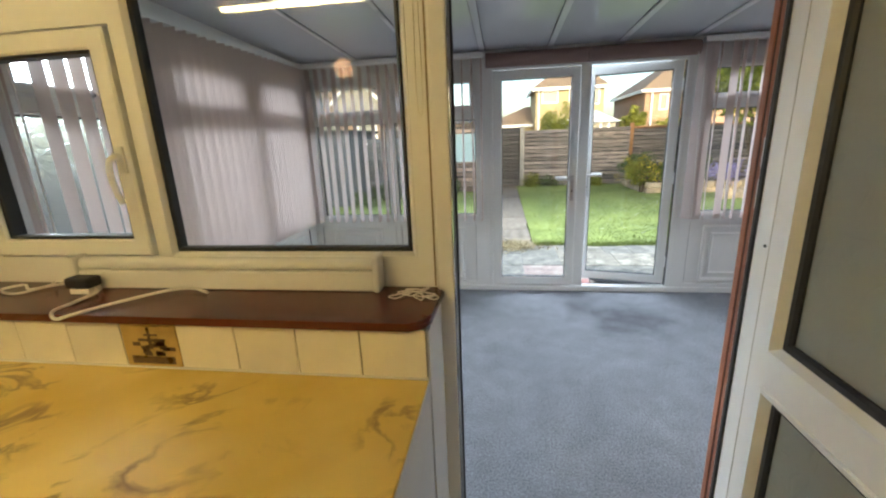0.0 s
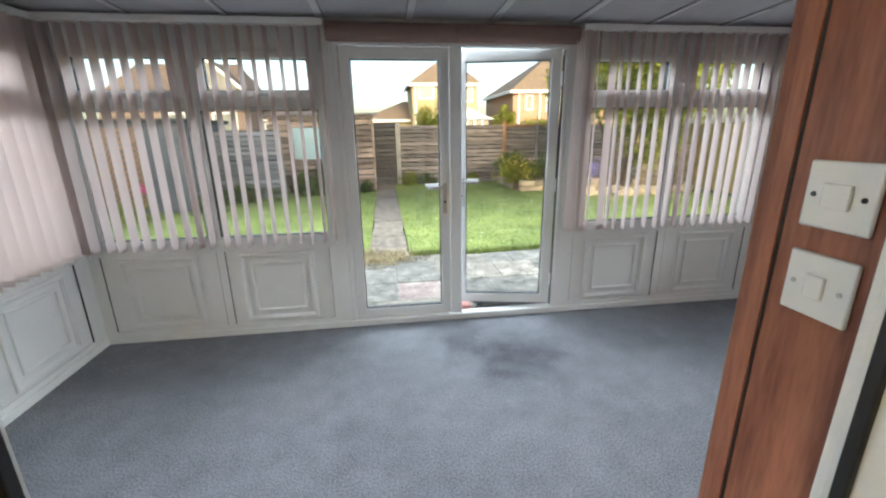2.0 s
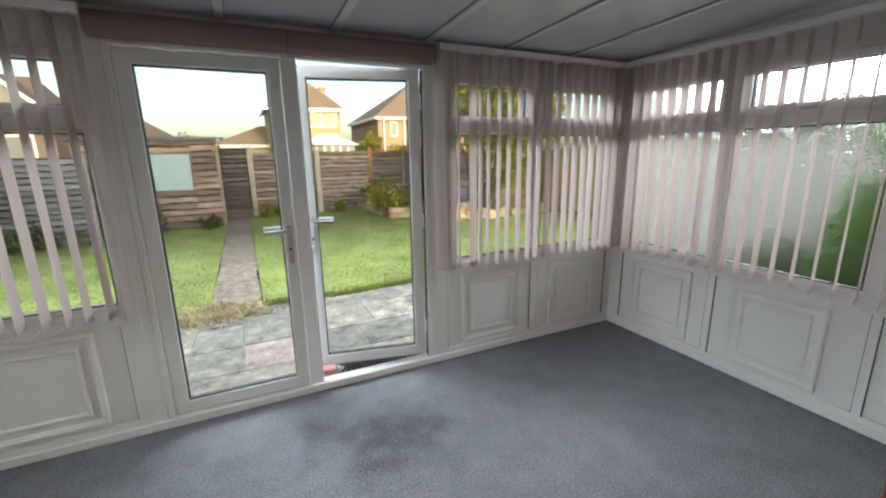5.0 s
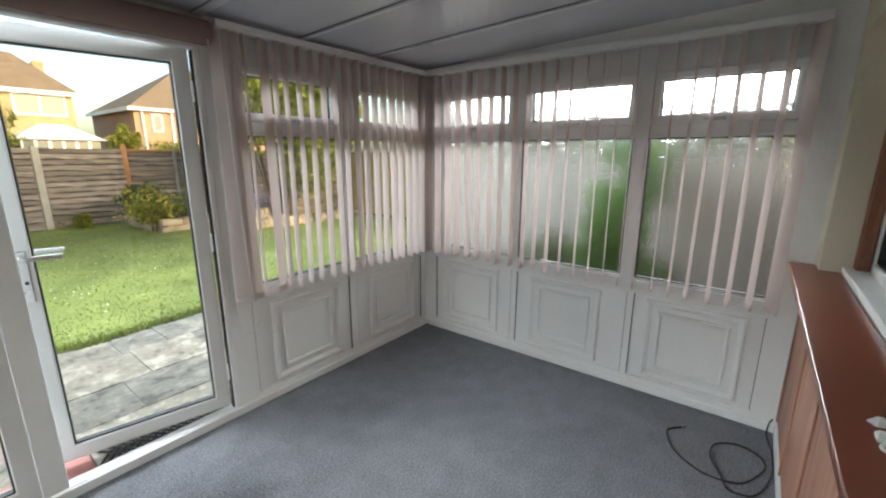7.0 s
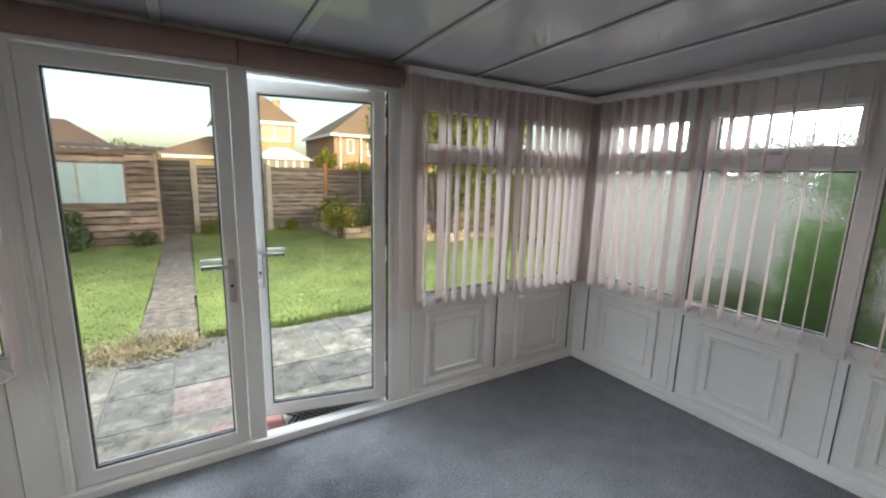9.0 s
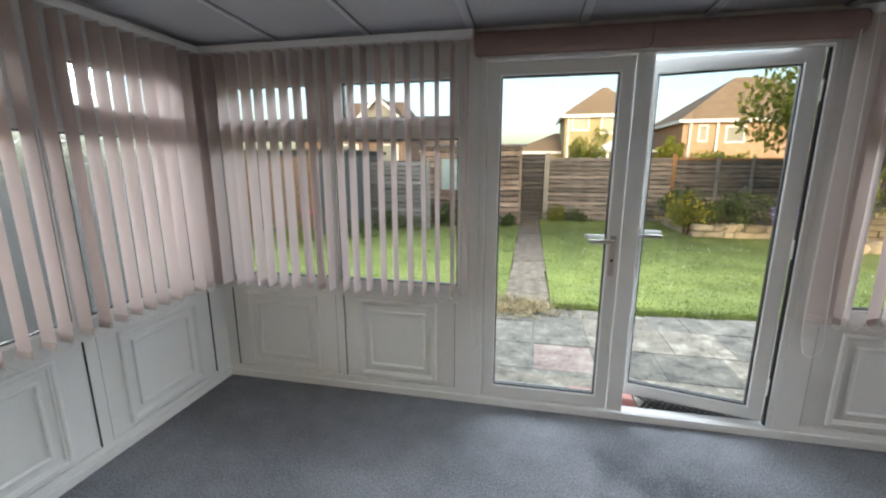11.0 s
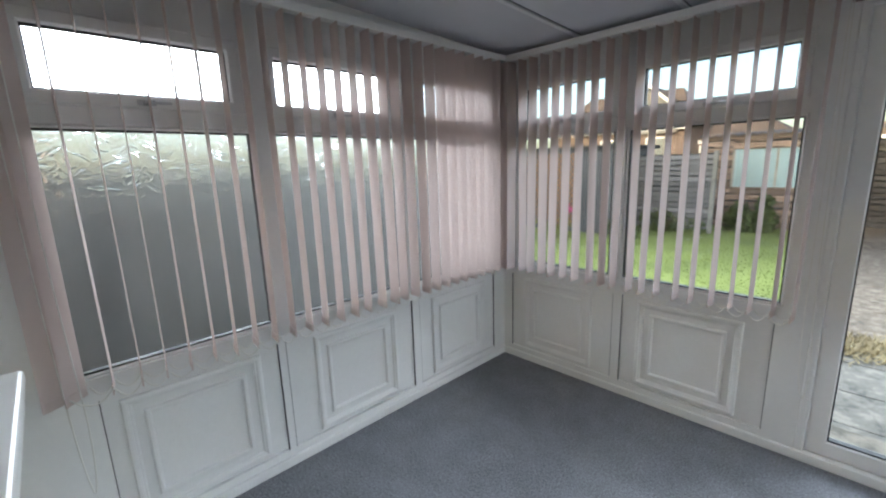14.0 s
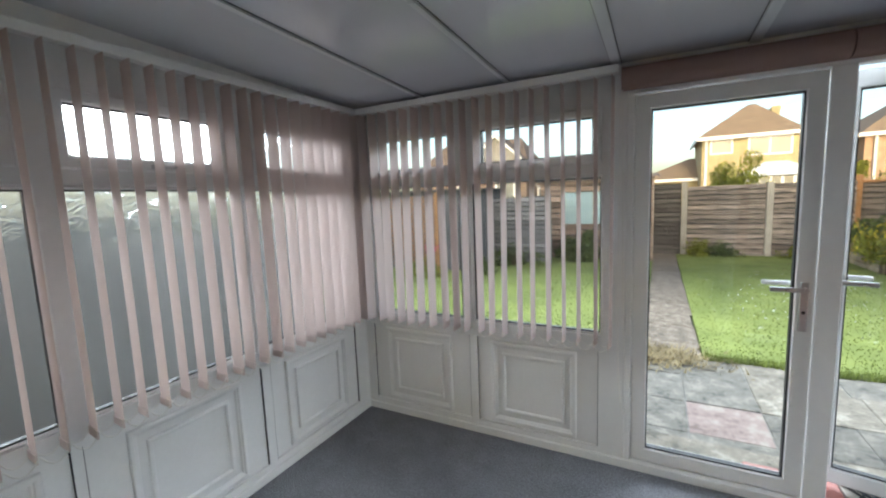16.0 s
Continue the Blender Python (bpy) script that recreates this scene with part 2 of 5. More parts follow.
WOODRED = surf("red_brown_wood", (0.22, 0.07, 0.035), 0.45, 0.25, 5, 0.1, 40, stretch=(4, 4, 0.5), col2=(0.34, 0.13, 0.07))
PLYWOOD = surf("pinkish_plywood", (0.30, 0.135, 0.085), 0.5, 0.2, 4, 0.06, 40, stretch=(5, 5, 0.4), col2=(0.42, 0.22, 0.15))
SILLRED = surf("red_brown_sill", (0.20, 0.042, 0.016), 0.3, 0.08, 2, 0.02, 60, rvar=0.03)
KSILL = surf("dark_red_sill_tile", (0.10, 0.022, 0.012), 0.24, 0.15, 3, 0.02, 60, rvar=0.04)
PLASTER = surf("cream_plaster", (0.72, 0.66, 0.52), 0.8, 0.06, 1.5, 0.15, 50)
KWALL = surf("kitchen_wall", (0.70, 0.66, 0.58), 0.75, 0.06, 1.5, 0.15, 50)
KCEIL = surf("kitchen_ceiling", (0.80, 0.79, 0.76), 0.85, 0.03, 1.5, 0.1, 40)
KFLOOR = surf("kitchen_vinyl", (0.42, 0.36, 0.28), 0.45, 0.2, 6, 0.05, 50)
TILE = surf("cream_glazed_tile", (0.78, 0.74, 0.64), 0.18, 0.05, 6, 0.03, 12, rand=0.04)
TILEDARK = surf("ochre_glazed_tile", (0.48, 0.34, 0.13), 0.2, 0.2, 14, 0.03, 20)
PAINTBROWN = surf("brown_tile_paint", (0.10, 0.055, 0.02), 0.3, 0.3, 40, 0.03)
GROUT = surf("grout", (0.30, 0.25, 0.18), 0.9, 0.2, 20, 0.2)
WORKTOP = marble_mat()
ENDPANEL = surf("cabinet_white", (0.74, 0.75, 0.76), 0.4, 0.05, 3, 0.03)
BRICKHOUSE = surf("house_brick", (0.30, 0.16, 0.09), 0.9, 0.25, 3, 0.2, 12)
DULLBRICK = surf("dull_brown_brick", (0.19, 0.14, 0.115), 0.9, 0.25, 3, 0.2, 12)
ORANGEBRICK = surf("orange_brick", (0.46, 0.30, 0.20), 0.9, 0.2, 3, 0.2, 12)
YELLOWBRICK = surf("yellow_brick", (0.44, 0.36, 0.20), 0.9, 0.2, 3, 0.2, 12)
ROOFTILE = surf("brown_roof_tiles", (0.27, 0.195, 0.13), 0.85, 0.25, 2, 0.4, 6)
DARKROOF = surf("weathered_roof_tiles", (0.16, 0.12, 0.095), 0.85, 0.25, 2, 0.4, 6)
SOIL = surf("soil", (0.07, 0.05, 0.035), 0.95, 0.35, 8, 0.8, 60)
LAWN = surf("lawn_ground", (0.175, 0.215, 0.045), 0.95, 0.2, 1.5, 0.4, 120, col2=(0.235, 0.27, 0.07))
SLAB = slab_mat("buff_paving_slab", (0.135, 0.118, 0.094), (0.245, 0.212, 0.168), (0.42, 0.37, 0.30))
SLABGREY = slab_mat("grey_paving_slab", (0.105, 0.097, 0.085), (0.19, 0.172, 0.145), (0.30, 0.27, 0.225))
PATHSLAB = slab_mat("stony_path", (0.115, 0.092, 0.07), (0.205, 0.16, 0.12), (0.33, 0.275, 0.21), 9.0)
DARKPANE = surf("dark_window_glass", (0.17, 0.19, 0.19), 0.12, 0.1, 2, 0.0)
SHEDWOOD = surf("brown_shed_boards", (0.135, 0.085, 0.058), 0.9, 0.35, 6, 0.5, 40, stretch=(0.5, 2, 6), rand=0.4, col2=(0.32, 0.235, 0.18))
SLABPINK = slab_mat("pink_paving_slab", (0.19, 0.135, 0.12), (0.29, 0.215, 0.19), (0.38, 0.32, 0.27))
POST = surf("pale_concrete_post", (0.40, 0.37, 0.32), 0.9, 0.2, 5, 0.3, 50)
CONCRETE = surf("old_concrete", (0.26, 0.25, 0.23), 0.9, 0.25, 4, 0.3, 50)
FENCE = surf("weathered_fence", (0.12, 0.098, 0.082), 0.9, 0.3, 6, 0.5, 40, stretch=(0.5, 2, 6), rand=0.4, col2=(0.29, 0.24, 0.20))
FENCEDARK = surf("dark_gate_boards", (0.075, 0.066, 0.06), 0.9, 0.35, 6, 0.5, 40, stretch=(0.5, 2, 6), rand=0.35, col2=(0.15, 0.135, 0.125))
FENCEGREY = surf("grey_fence", (0.19, 0.185, 0.185), 0.9, 0.25, 6, 0.5, 40, stretch=(0.5, 2, 6), rand=0.3)
FENCEMID = surf("worn_grey_boards", (0.20, 0.195, 0.19), 0.85, 0.2, 3, 0.4, 40, stretch=(2, 2, 0.4), rand=0.15)
FENCEPALE = surf("pale_grey_boards", (0.43, 0.40, 0.355), 0.85, 0.2, 3, 0.4, 40, stretch=(2, 2, 0.4), rand=0.15)
ORANGEWOOD = surf("orange_stained_wood", (0.36, 0.18, 0.075), 0.7, 0.2, 6, 0.2, 40)
YELLOWFENCE = surf("yellow_fence_boards", (0.50, 0.36, 0.13), 0.8, 0.2, 4, 0.3, 40, rand=0.12)
GREYSHEET = surf("grey_render", (0.14, 0.14, 0.145), 0.85, 0.2, 2, 0.2, 30)
# dark felt and trim, also the painted shade between lap boards
DARKTRIM_GAPSHADE = surf("dark_felt_and_gap_shade", (0.05, 0.05, 0.05), 0.9, 0.3, 6, 0.3)
CURTAIN = surf("pale_window_sheet", (0.38, 0.50, 0.51), 0.3, 0.05, 3, 0.02)
STONE = surf("rockery_stone", (0.42, 0.33, 0.22), 0.9, 0.25, 5, 0.6, 30, rand=0.25)


def leafy(name, col, col2):
    m = surf(name, col, 0.6, 0.3, 2.5, 0.0, 30, col2=col2)
    n, l, p = m.node_tree.nodes, m.node_tree.links, m.node_tree.nodes["Principled BSDF"]
    geo, hsv, mr = n.new("ShaderNodeNewGeometry"), n.new("ShaderNodeHueSaturation"), n.new("ShaderNodeMapRange")
    mr.inputs[3].default_value, mr.inputs[4].default_value = 0.7, 1.35
    src = p.inputs["Base Color"].links[0].from_socket
    l.new(geo.outputs["Random Per Island"], mr.inputs[0]), l.new(mr.outputs[0], hsv.inputs["Value"])
    l.new(src, hsv.inputs["Color"]), l.new(hsv.outputs[0], p.inputs["Base Color"])
    tl, ad = n.new("ShaderNodeBsdfTranslucent"), n.new("ShaderNodeMixShader")
    l.new(hsv.outputs[0], tl.inputs[0]), l.new(p.outputs[0], ad.inputs[1]), l.new(tl.outputs[0], ad.inputs[2])
    ad.inputs[0].default_value = 0.35
    l.new(ad.outputs[0], n["Material Output"].inputs[0])
    return m


GRASS = leafy("grass_blades", (0.185, 0.235, 0.048), (0.255, 0.295, 0.075))
LEAF = leafy("bright_leaves", (0.16, 0.19, 0.02), (0.25, 0.26, 0.035))
LEAFDARK = leafy("dark_leaves", (0.06, 0.09, 0.025), (0.10, 0.13, 0.035))
STRAW = leafy("dry_grass", (0.32, 0.24, 0.12), (0.45, 0.36, 0.2))
YELLOWFLOWER = leafy("yellow_flowers", (0.55, 0.42, 0.03), (0.7, 0.55, 0.06))
PURPLEFLOWER = leafy("purple_flowers", (0.25, 0.2, 0.45), (0.35, 0.3, 0.55))
PINKFLOWER = leafy("pink_flowers", (0.6, 0.08, 0.2), (0.7, 0.15, 0.3))
DAISY = leafy("daisies", (0.7, 0.7, 0.62), (0.8, 0.8, 0.75))
SHRUBLEAF = leafy("fresh_green_leaves", (0.075, 0.19, 0.02), (0.13, 0.28, 0.035))
BARK = surf("bark", (0.12, 0.085, 0.05), 0.9, 0.3, 6, 0.6, 30)


# ---- mesh tools ----
def box(bm, x0, y0, z0, x1, y1, z1, bevel=0.0):
    """An upright box between two corners, with its edges rounded by bevel."""
    x0, x1, y0, y1, z0, z1 = min(x0, x1), max(x0, x1), min(y0, y1), max(y0, y1), min(z0, z1), max(z0, z1)
    m = Matrix.LocRotScale(((x0 + x1) / 2, (y0 + y1) / 2, (z0 + z1) / 2), None, (x1 - x0, y1 - y0, z1 - z0))
    made = bmesh.ops.create_cube(bm, size=1, matrix=m)["verts"]
    if bevel:
        edges = list({e for v in made for e in v.link_edges})
        bmesh.ops.bevel(bm, geom=edges, offset=bevel, segments=2, affect="EDGES", profile=0.5)


def cyl(bm, a, b, r, r2=None, seg=12):
    a, b = Vector(a), Vector(b)
    d = b - a
    m = Matrix.Translation((a + b) / 2) @ d.to_track_quat("Z", "Y").to_matrix().to_4x4()
    bmesh.ops.create_cone(bm, cap_ends=True, segments=seg, radius1=r, radius2=r if r2 is None else r2, depth=d.length, matrix=m)


def tube(bm, pts, r, seg=6):
    """A round cord through the points."""
    pts = [Vector(p) for p in pts]
    rings = []
    for i, p in enumerate(pts):
        d = (pts[min(i + 1, len(pts) - 1)] - pts[max(i - 1, 0)]).normalized()
        q = d.to_track_quat("Z", "Y")
        rings.append([bm.verts.new(p + q @ Vector((r * math.cos(k * 2 * math.pi / seg), r * math.sin(k * 2 * math.pi / seg), 0))) for k in range(seg)])
    for a, b in zip(rings, rings[1:]):
        for k in range(seg):
            bm.faces.new((a[k], a[(k + 1) % seg], b[(k + 1) % seg], b[k]))
    bm.faces.new(rings[0][::-1]), bm.faces.new(rings[-1])


def smooth_path(keys, n=8):
    """Points along a Catmull-Rom curve through the keys."""
    k = [Vector(p) for p in keys]
    k = [2 * k[0] - k[1]] + k + [2 * k[-1] - k[-2]]
    out = []
    for i in range(1, len(k) - 2):
        for j in range(n):
            t = j / n
            a, b, c, d = k[i - 1], k[i], k[i + 1], k[i + 2]
            out.append(0.5 * (2 * b + (c - a) * t + (2 * a - 5 * b + 4 * c - d) * t * t + (3 * b - a - 3 * c + d) * t ** 3))
    return out + [k[-2]]


def mesh_of(name, bm, material):
    bmesh.ops.recalc_face_normals(bm, faces=bm.faces)
    me = bpy.data.meshes.new(name)
    bm.to_mesh(me)
    bm.free()
    me.materials.append(material)
    return me


def part(name, bm, material, parent, label=""):
    ob = new(name, mesh_of(name, bm, material))
    ob.parent = parent
    return tagged(ob, label)


def thing(name, label, category, place=(0, 0, 0), group="", kind=""):
    ob = new(name)
    ob.location = place
    return tagged(ob, label, category, group, kind)


def solid(name, bm, material, label="", category="", kind="", group=""):
    return tagged(new(name, mesh_of(name, bm, material)), label, category, group, kind)


def one_box(name, material, dims, parent=None, bevel=0.0, label=""):
    bm = bmesh.new()
    box(bm, *dims, bevel)
    return part(name, bm, material, parent, label)


# ---- the large structure ----
WEST, EAST, NORTH, SOUTH = -1.93, 3.295, 4.0, 1.42
bm = bmesh.new()
box(bm, WEST - 0.07, SOUTH - 0.15, -0.15, EAST + 0.07, NORTH + 0.07, 0.0)
solid("floor", bm, CARPET, "blue-grey worn carpet with lighter patches and stains", "floor", "structure")

# sunroom ceiling: pressed panels with cover bars, rising slightly to the house
CEIL_N, CEIL_S = 2.215, 2.315


def ceil_z(y):
    return CEIL_N + (NORTH - y) / (NORTH - SOUTH) * (CEIL_S - CEIL_N)


def sloped(bm, x0, x1, y0, y1, low, high):
    v = [bm.verts.new((x, y, ceil_z(y) + dz)) for dz in (low, high) for x, y in ((x0, y0), (x1, y0), (x1, y1), (x0, y1))]
    for f in ((0, 1, 2, 3), (7, 6, 5, 4), (0, 4, 5, 1), (1, 5, 6, 2), (2, 6, 7, 3), (3, 7, 4, 0)):
        bm.faces.new([v[i] for i in f])


bm = bmesh.new()
edges = [WEST - 0.07] + [-1.35 + 0.577 * i for i in range(8)] + [EAST + 0.07]
for a, b in zip(edges, edges[1:]):
    sloped(bm, a + 0.002, b - 0.002, SOUTH, NORTH + 0.07, 0.0, 0.05)
ceiling = solid("ceiling", bm, CEIL, "glossy pale blue-grey ceiling panels in long strips", "ceiling", "structure")
for i, x in enumerate(edges[1:-1]):
    bm = bmesh.new()
    w = 0.022 if i in (2, 3, 4, 5) else 0.013
    sloped(bm, x - w, x + w, SOUTH, NORTH - 0.001, -0.012 if w > 0.01 else -0.006, 0.001)
    part("ceiling_bar", bm, BAR, ceiling)
    for sx in (-1, 1):
        bm = bmesh.new()
        sloped(bm, x + sx * (w + 0.0025) - 0.002, x + sx * (w + 0.0025) + 0.002, SOUTH, NORTH - 0.001, -0.004, 0.001)
        part("joint", bm, JOINTGREY, ceiling)


def mapper(side):
    """Wall coordinates (along, outward, up) to the world."""
    if side == "north":
        return lambda u, w, v: (u, NORTH + w, v)
    if side == "east":
        return lambda u, w, v: (EAST + w, u, v)
    return lambda u, w, v: (WEST - w, u, v)


def wbox(bm, P, u0, w0, v0, u1, w1, v1, bevel=0.0):
    box(bm, *P(u0, w0, v0), *P(u1, w1, v1), bevel)


def ring(bm, P, u0, v0, u1, v1, profile):
    """A mitred moulding round a rectangle: profile of (inset, outward) from outside in."""
    loops = []
    for i, w in profile:
        loops.append([bm.verts.new(P(u, w, v)) for u, v in ((u0 + i, v0 + i), (u1 - i, v0 + i), (u1 - i, v1 - i), (u0 + i, v1 - i))])
    for a, b in zip(loops, loops[1:]):
        for k in range(4):
            bm.faces.new((a[k], a[(k + 1) % 4], b[(k + 1) % 4], b[k]))


def frame_ring(bm, P, u0, v0, u1, v1, wide, w0, w1):
    """A square-section frame with small chamfers."""
    c = 0.006
    ring(bm, P, u0, v0, u1, v1, [(0, w1), (0, w0 + c), (c, w0), (wide - c, w0), (wide, w0 + c), (wide, w1), (0, w1)])


def gaps(spans, lo, hi):
    cur, out = lo, []
    for a, b in sorted(spans):
        out.append((cur, a))
        cur = b
    return [s for s in out + [(cur, hi)] if s[1] - s[0] > 0.001]


DOOR_L, DOOR_R = -0.141, 1.535
LOW_V, TOP_V = (0.772, 1.645), (1.768, 1.965)
count = [0]


def upvc_wall(side, lo, hi, low, top, panels, mids, pane, head):
    P = mapper(side)
    bm = bmesh.new()
    lo_open = [(a - 0.016, b + 0.016) for a, b in low]
    up_open = [(a - 0.048, b + 0.048) for a, b in top]
    bands = [(0.0, 0.048, []), (0.048, 0.085, []), (0.085, 0.665, panels), (0.665, LOW_V[0] - 0.016, []), (LOW_V[0] - 0.016, LOW_V[1] + 0.016, lo_open),
             (LOW_V[1] + 0.016, TOP_V[0] - 0.048, []), (TOP_V[0] - 0.048, TOP_V[1] + 0.048, up_open), (TOP_V[1] + 0.048, head, [(DOOR_L, DOOR_R)] if side == "north" else [])]
    doorway = [(DOOR_L, DOOR_R)] if side == "north" else []
    for v0, v1, spans in bands:
        for a, b in gaps(spans + (doorway if v0 > 0.01 and v1 < head else []), lo, hi):
            wbox(bm, P, a, 0.0, v0, b, 0.07, v1)
    for a, b in doorway:
        wbox(bm, P, a, 0.0, 2.087, b, 0.07, head)
    wbox(bm, P, lo, -0.018, 0.0, hi, -0.0005, 0.05, 0.005)
    wall = solid("wall_" + side, bm, UPVC, "white plastic framed sunroom wall with panels below windows", "wall", "structure")
    for (a, b), mid in zip(panels, mids):
        bm = bmesh.new()
        wbox(bm, P, a + 0.002, 0.012, 0.087, b - 0.002, 0.05, 0.663)
        outer = [(0.0, 0.0115), (0.0, -0.001), (0.004, -0.006), (0.013, -0.008), (0.021, -0.006), (0.024, 0.001), (0.030, 0.002), (0.036, 0.0112)]
        inner = [(0.070, 0.0113), (0.071, 0.001), (0.076, -0.003), (0.085, -0.003), (0.090, 0.002), (0.092, 0.0105)]
        ring(bm, P, mid - 0.264, 0.108, mid + 0.264, 0.640, outer)
        ring(bm, P, mid - 0.264, 0.108, mid + 0.264, 0.640, inner)
        part("panel", bm, PANEL, wall)
        bm = bmesh.new()
        for u0, u1 in ((a + 0.0005, a + 0.0035), (b - 0.0035, b - 0.0005)):
            wbox(bm, P, u0, 0.0025, 0.086, u1, 0.0118, 0.664)
        part("joint", bm, JOINTGREY if side == "north" else BLACK, wall)
    for (a, b), (ta, tb) in zip(low, top):
        count[0] += 1
        win = thing("window_%d" % count[0], "white plastic window with a small opening light above a fixed pane", "window", P(a, 0, LOW_V[0]), kind="structure")
        inv = Matrix.Translation(-Vector(P(a, 0, LOW_V[0])))

        def put(name, bm, mat, parent=win, label=""):
            if parent is win:
                bmesh.ops.transform(bm, matrix=inv, verts=bm.verts)
            return part(name, bm, mat, parent, label)
        bm = bmesh.new()
        frame_ring(bm, P, a - 0.015, LOW_V[0] - 0.015, b + 0.015, LOW_V[1] + 0.015, 0.015, 0.008, 0.06)
        put("glazing_bead", bm, UPVC)
        bm = bmesh.new()
        frame_ring(bm, P, a - 0.001, LOW_V[0] - 0.001, b + 0.001, LOW_V[1] + 0.001, 0.007, 0.013, 0.045)
        put("gasket", bm, BLACK)
        bm = bmesh.new()
        frame_ring(bm, P, ta - 0.047, TOP_V[0] - 0.047, tb + 0.047, TOP_V[1] + 0.047, 0.047, -0.014, 0.06)
        sash = put("sash", bm, UPVC)
        bm = bmesh.new()
        frame_ring(bm, P, ta - 0.001, TOP_V[0] - 0.001, tb + 0.001, TOP_V[1] + 0.001, 0.005, 0.01, 0.045)
        put("gasket", bm, BLACK)
        bm = bmesh.new()
        mid = (ta + tb) / 2
        wbox(bm, P, mid - 0.03, -0.022, TOP_V[0] - 0.036, mid + 0.03, -0.0145, TOP_V[0] - 0.016, 0.003)
        wbox(bm, P, mid - 0.012, -0.045, TOP_V[0] - 0.034, mid + 0.012, -0.021, TOP_V[0] - 0.02, 0.004)
        wbox(bm, P, mid - 0.012, -0.045, TOP_V[0] - 0.032, mid + 0.075, -0.037, TOP_V[0] - 0.022, 0.003)
        put("handle", bm, STEEL, label="small grey metal catch handle")
        for (g0, g1), (h0, h1) in (((a, b), LOW_V), ((ta, tb), TOP_V)):
            bm = bmesh.new()
            wbox(bm, P, g0 + 0.001, 0.03, h0 + 0.001, g1 - 0.001, 0.036, h1 - 0.001)
            ob = put("pane", bm, pane)
            ob.visible_shadow = False
    return wall


upvc_wall("north", WEST, EAST, [(-1.80, -1.12), (-1.03, -0.267), (1.655, 2.40), (2.487, 3.165)], [(-1.735, -1.14), (-0.965, -0.312), (1.70, 2.32), (2.525, 3.12)],
          [(-1.855, -1.075), (-1.022, -0.275), (1.66, 2.41), (2.475, 3.225)], [-1.48, -0.66, 2.045, 2.87], GLASS, 2.26)
upvc_wall("east", 1.40, 4.07, [(3.155, 3.80), (2.34, 3.09), (1.555, 2.25)], [(3.205, 3.79), (2.376, 3.022), (1.60, 2.205)],
          [(3.13, 3.88), (2.275, 3.085), (1.545, 2.235)], [3.515, 2.71, 1.89], OBSCURE_EAST, 2.33)
upvc_wall("west", 1.281, 4.07, [(1.522, 2.217), (2.312, 3.048), (3.138, 3.80)], [(1.557, 2.152), (2.346, 2.948), (3.188, 3.77)],
          [(1.55, 2.225), (2.26, 3.07), (3.125, 3.875)], [1.872, 2.672, 3.50], OBSCURE, 2.33)


# ---- French doors ----
def P_north(u, w, v):
    return (u, NORTH + w, v)


frame_thing = thing("door_frame", "white plastic frame of the double garden doors", "door frame", (DOOR_L, NORTH, 0.05), kind="structure")
bm = bmesh.new()
frame_ring(bm, lambda u, w, v: (u - DOOR_L, w, v - 0.05), DOOR_L, 0.016, DOOR_R, 2.086, 0.036, -0.004, 0.045)
part("outer_frame", bm, UPVC, frame_thing)
bm = bmesh.new()
box(bm, 0.02, 0.001, -0.045, DOOR_R - DOOR_L - 0.02, 0.047, -0.0005, 0.003)
part("threshold", bm, UPVC, frame_thing)

bm = bmesh.new()
box(bm, 1.4985 - DOOR_L - 0.007, 0.004, 0.012, 1.4985 - DOOR_L, 0.028, 1.99)
part("weather_seal", bm, BLACK, frame_thing)


def lever(bm, x, side, reach):
    """A lever handle on a plate; side -1 faces the room."""
    y = -0.004 if side < 0 else 0.066
    box(bm, x - 0.016, y, 0.83, x + 0.016, y + side * 0.012, 1.06, 0.004)
    cyl(bm, (x, y + side * 0.01, 1.03), (x, y + side * 0.05, 1.03), 0.009)
    box(bm, x - 0.01, y + side * 0.042, 1.02, x + reach, y + side * 0.058, 1.042, 0.005)


def leaf(name, width, hinge_left, label, top=1.988):
    """A glazed leaf with its hinge edge at x = 0, reaching along +x or -x."""
    s = 1 if hinge_left else -1
    door = thing(name, label, "door", kind="structure")
    P = lambda u, w, v: (s * u, w, v)
    bm = bmesh.new()
    frame_ring(bm, P, 0.0, 0.0, width, top, 0.076, 0.0, 0.062)
    part("leaf_frame", bm, UPVC, door)
    bm = bmesh.new()
    frame_ring(bm, P, 0.0755, 0.0755, width - 0.0755, top - 0.0755, 0.006, 0.012, 0.05)
    part("gasket", bm, BLACK, door)
    bm = bmesh.new()
    box(bm, *P(0.079, 0.028, 0.079), *P(width - 0.079, 0.034, top - 0.079))
    part("pane", bm, GLASS, door).visible_shadow = False
    for side in (-1, 1):
        bm = bmesh.new()
        lever(bm, s * (width - 0.045), side, -s * 0.135)
        part("lever_handle", bm, STEEL if side < 0 else UPVC, door, "lever handle on a long plate")
    bm = bmesh.new()
    cyl(bm, (s * (width - 0.045), -0.02, 0.92), (s * (width - 0.045), -0.003, 0.92), 0.008)
    part("keyhole", bm, BLACK, door)
    bm = bmesh.new()
    for z in (0.22, 1.0, 1.78):
        cyl(bm, (s * -0.006, -0.006, z - 0.05), (s * -0.006, -0.006, z + 0.05), 0.008)
    part("hinge", bm, UPVC, door)
    return door


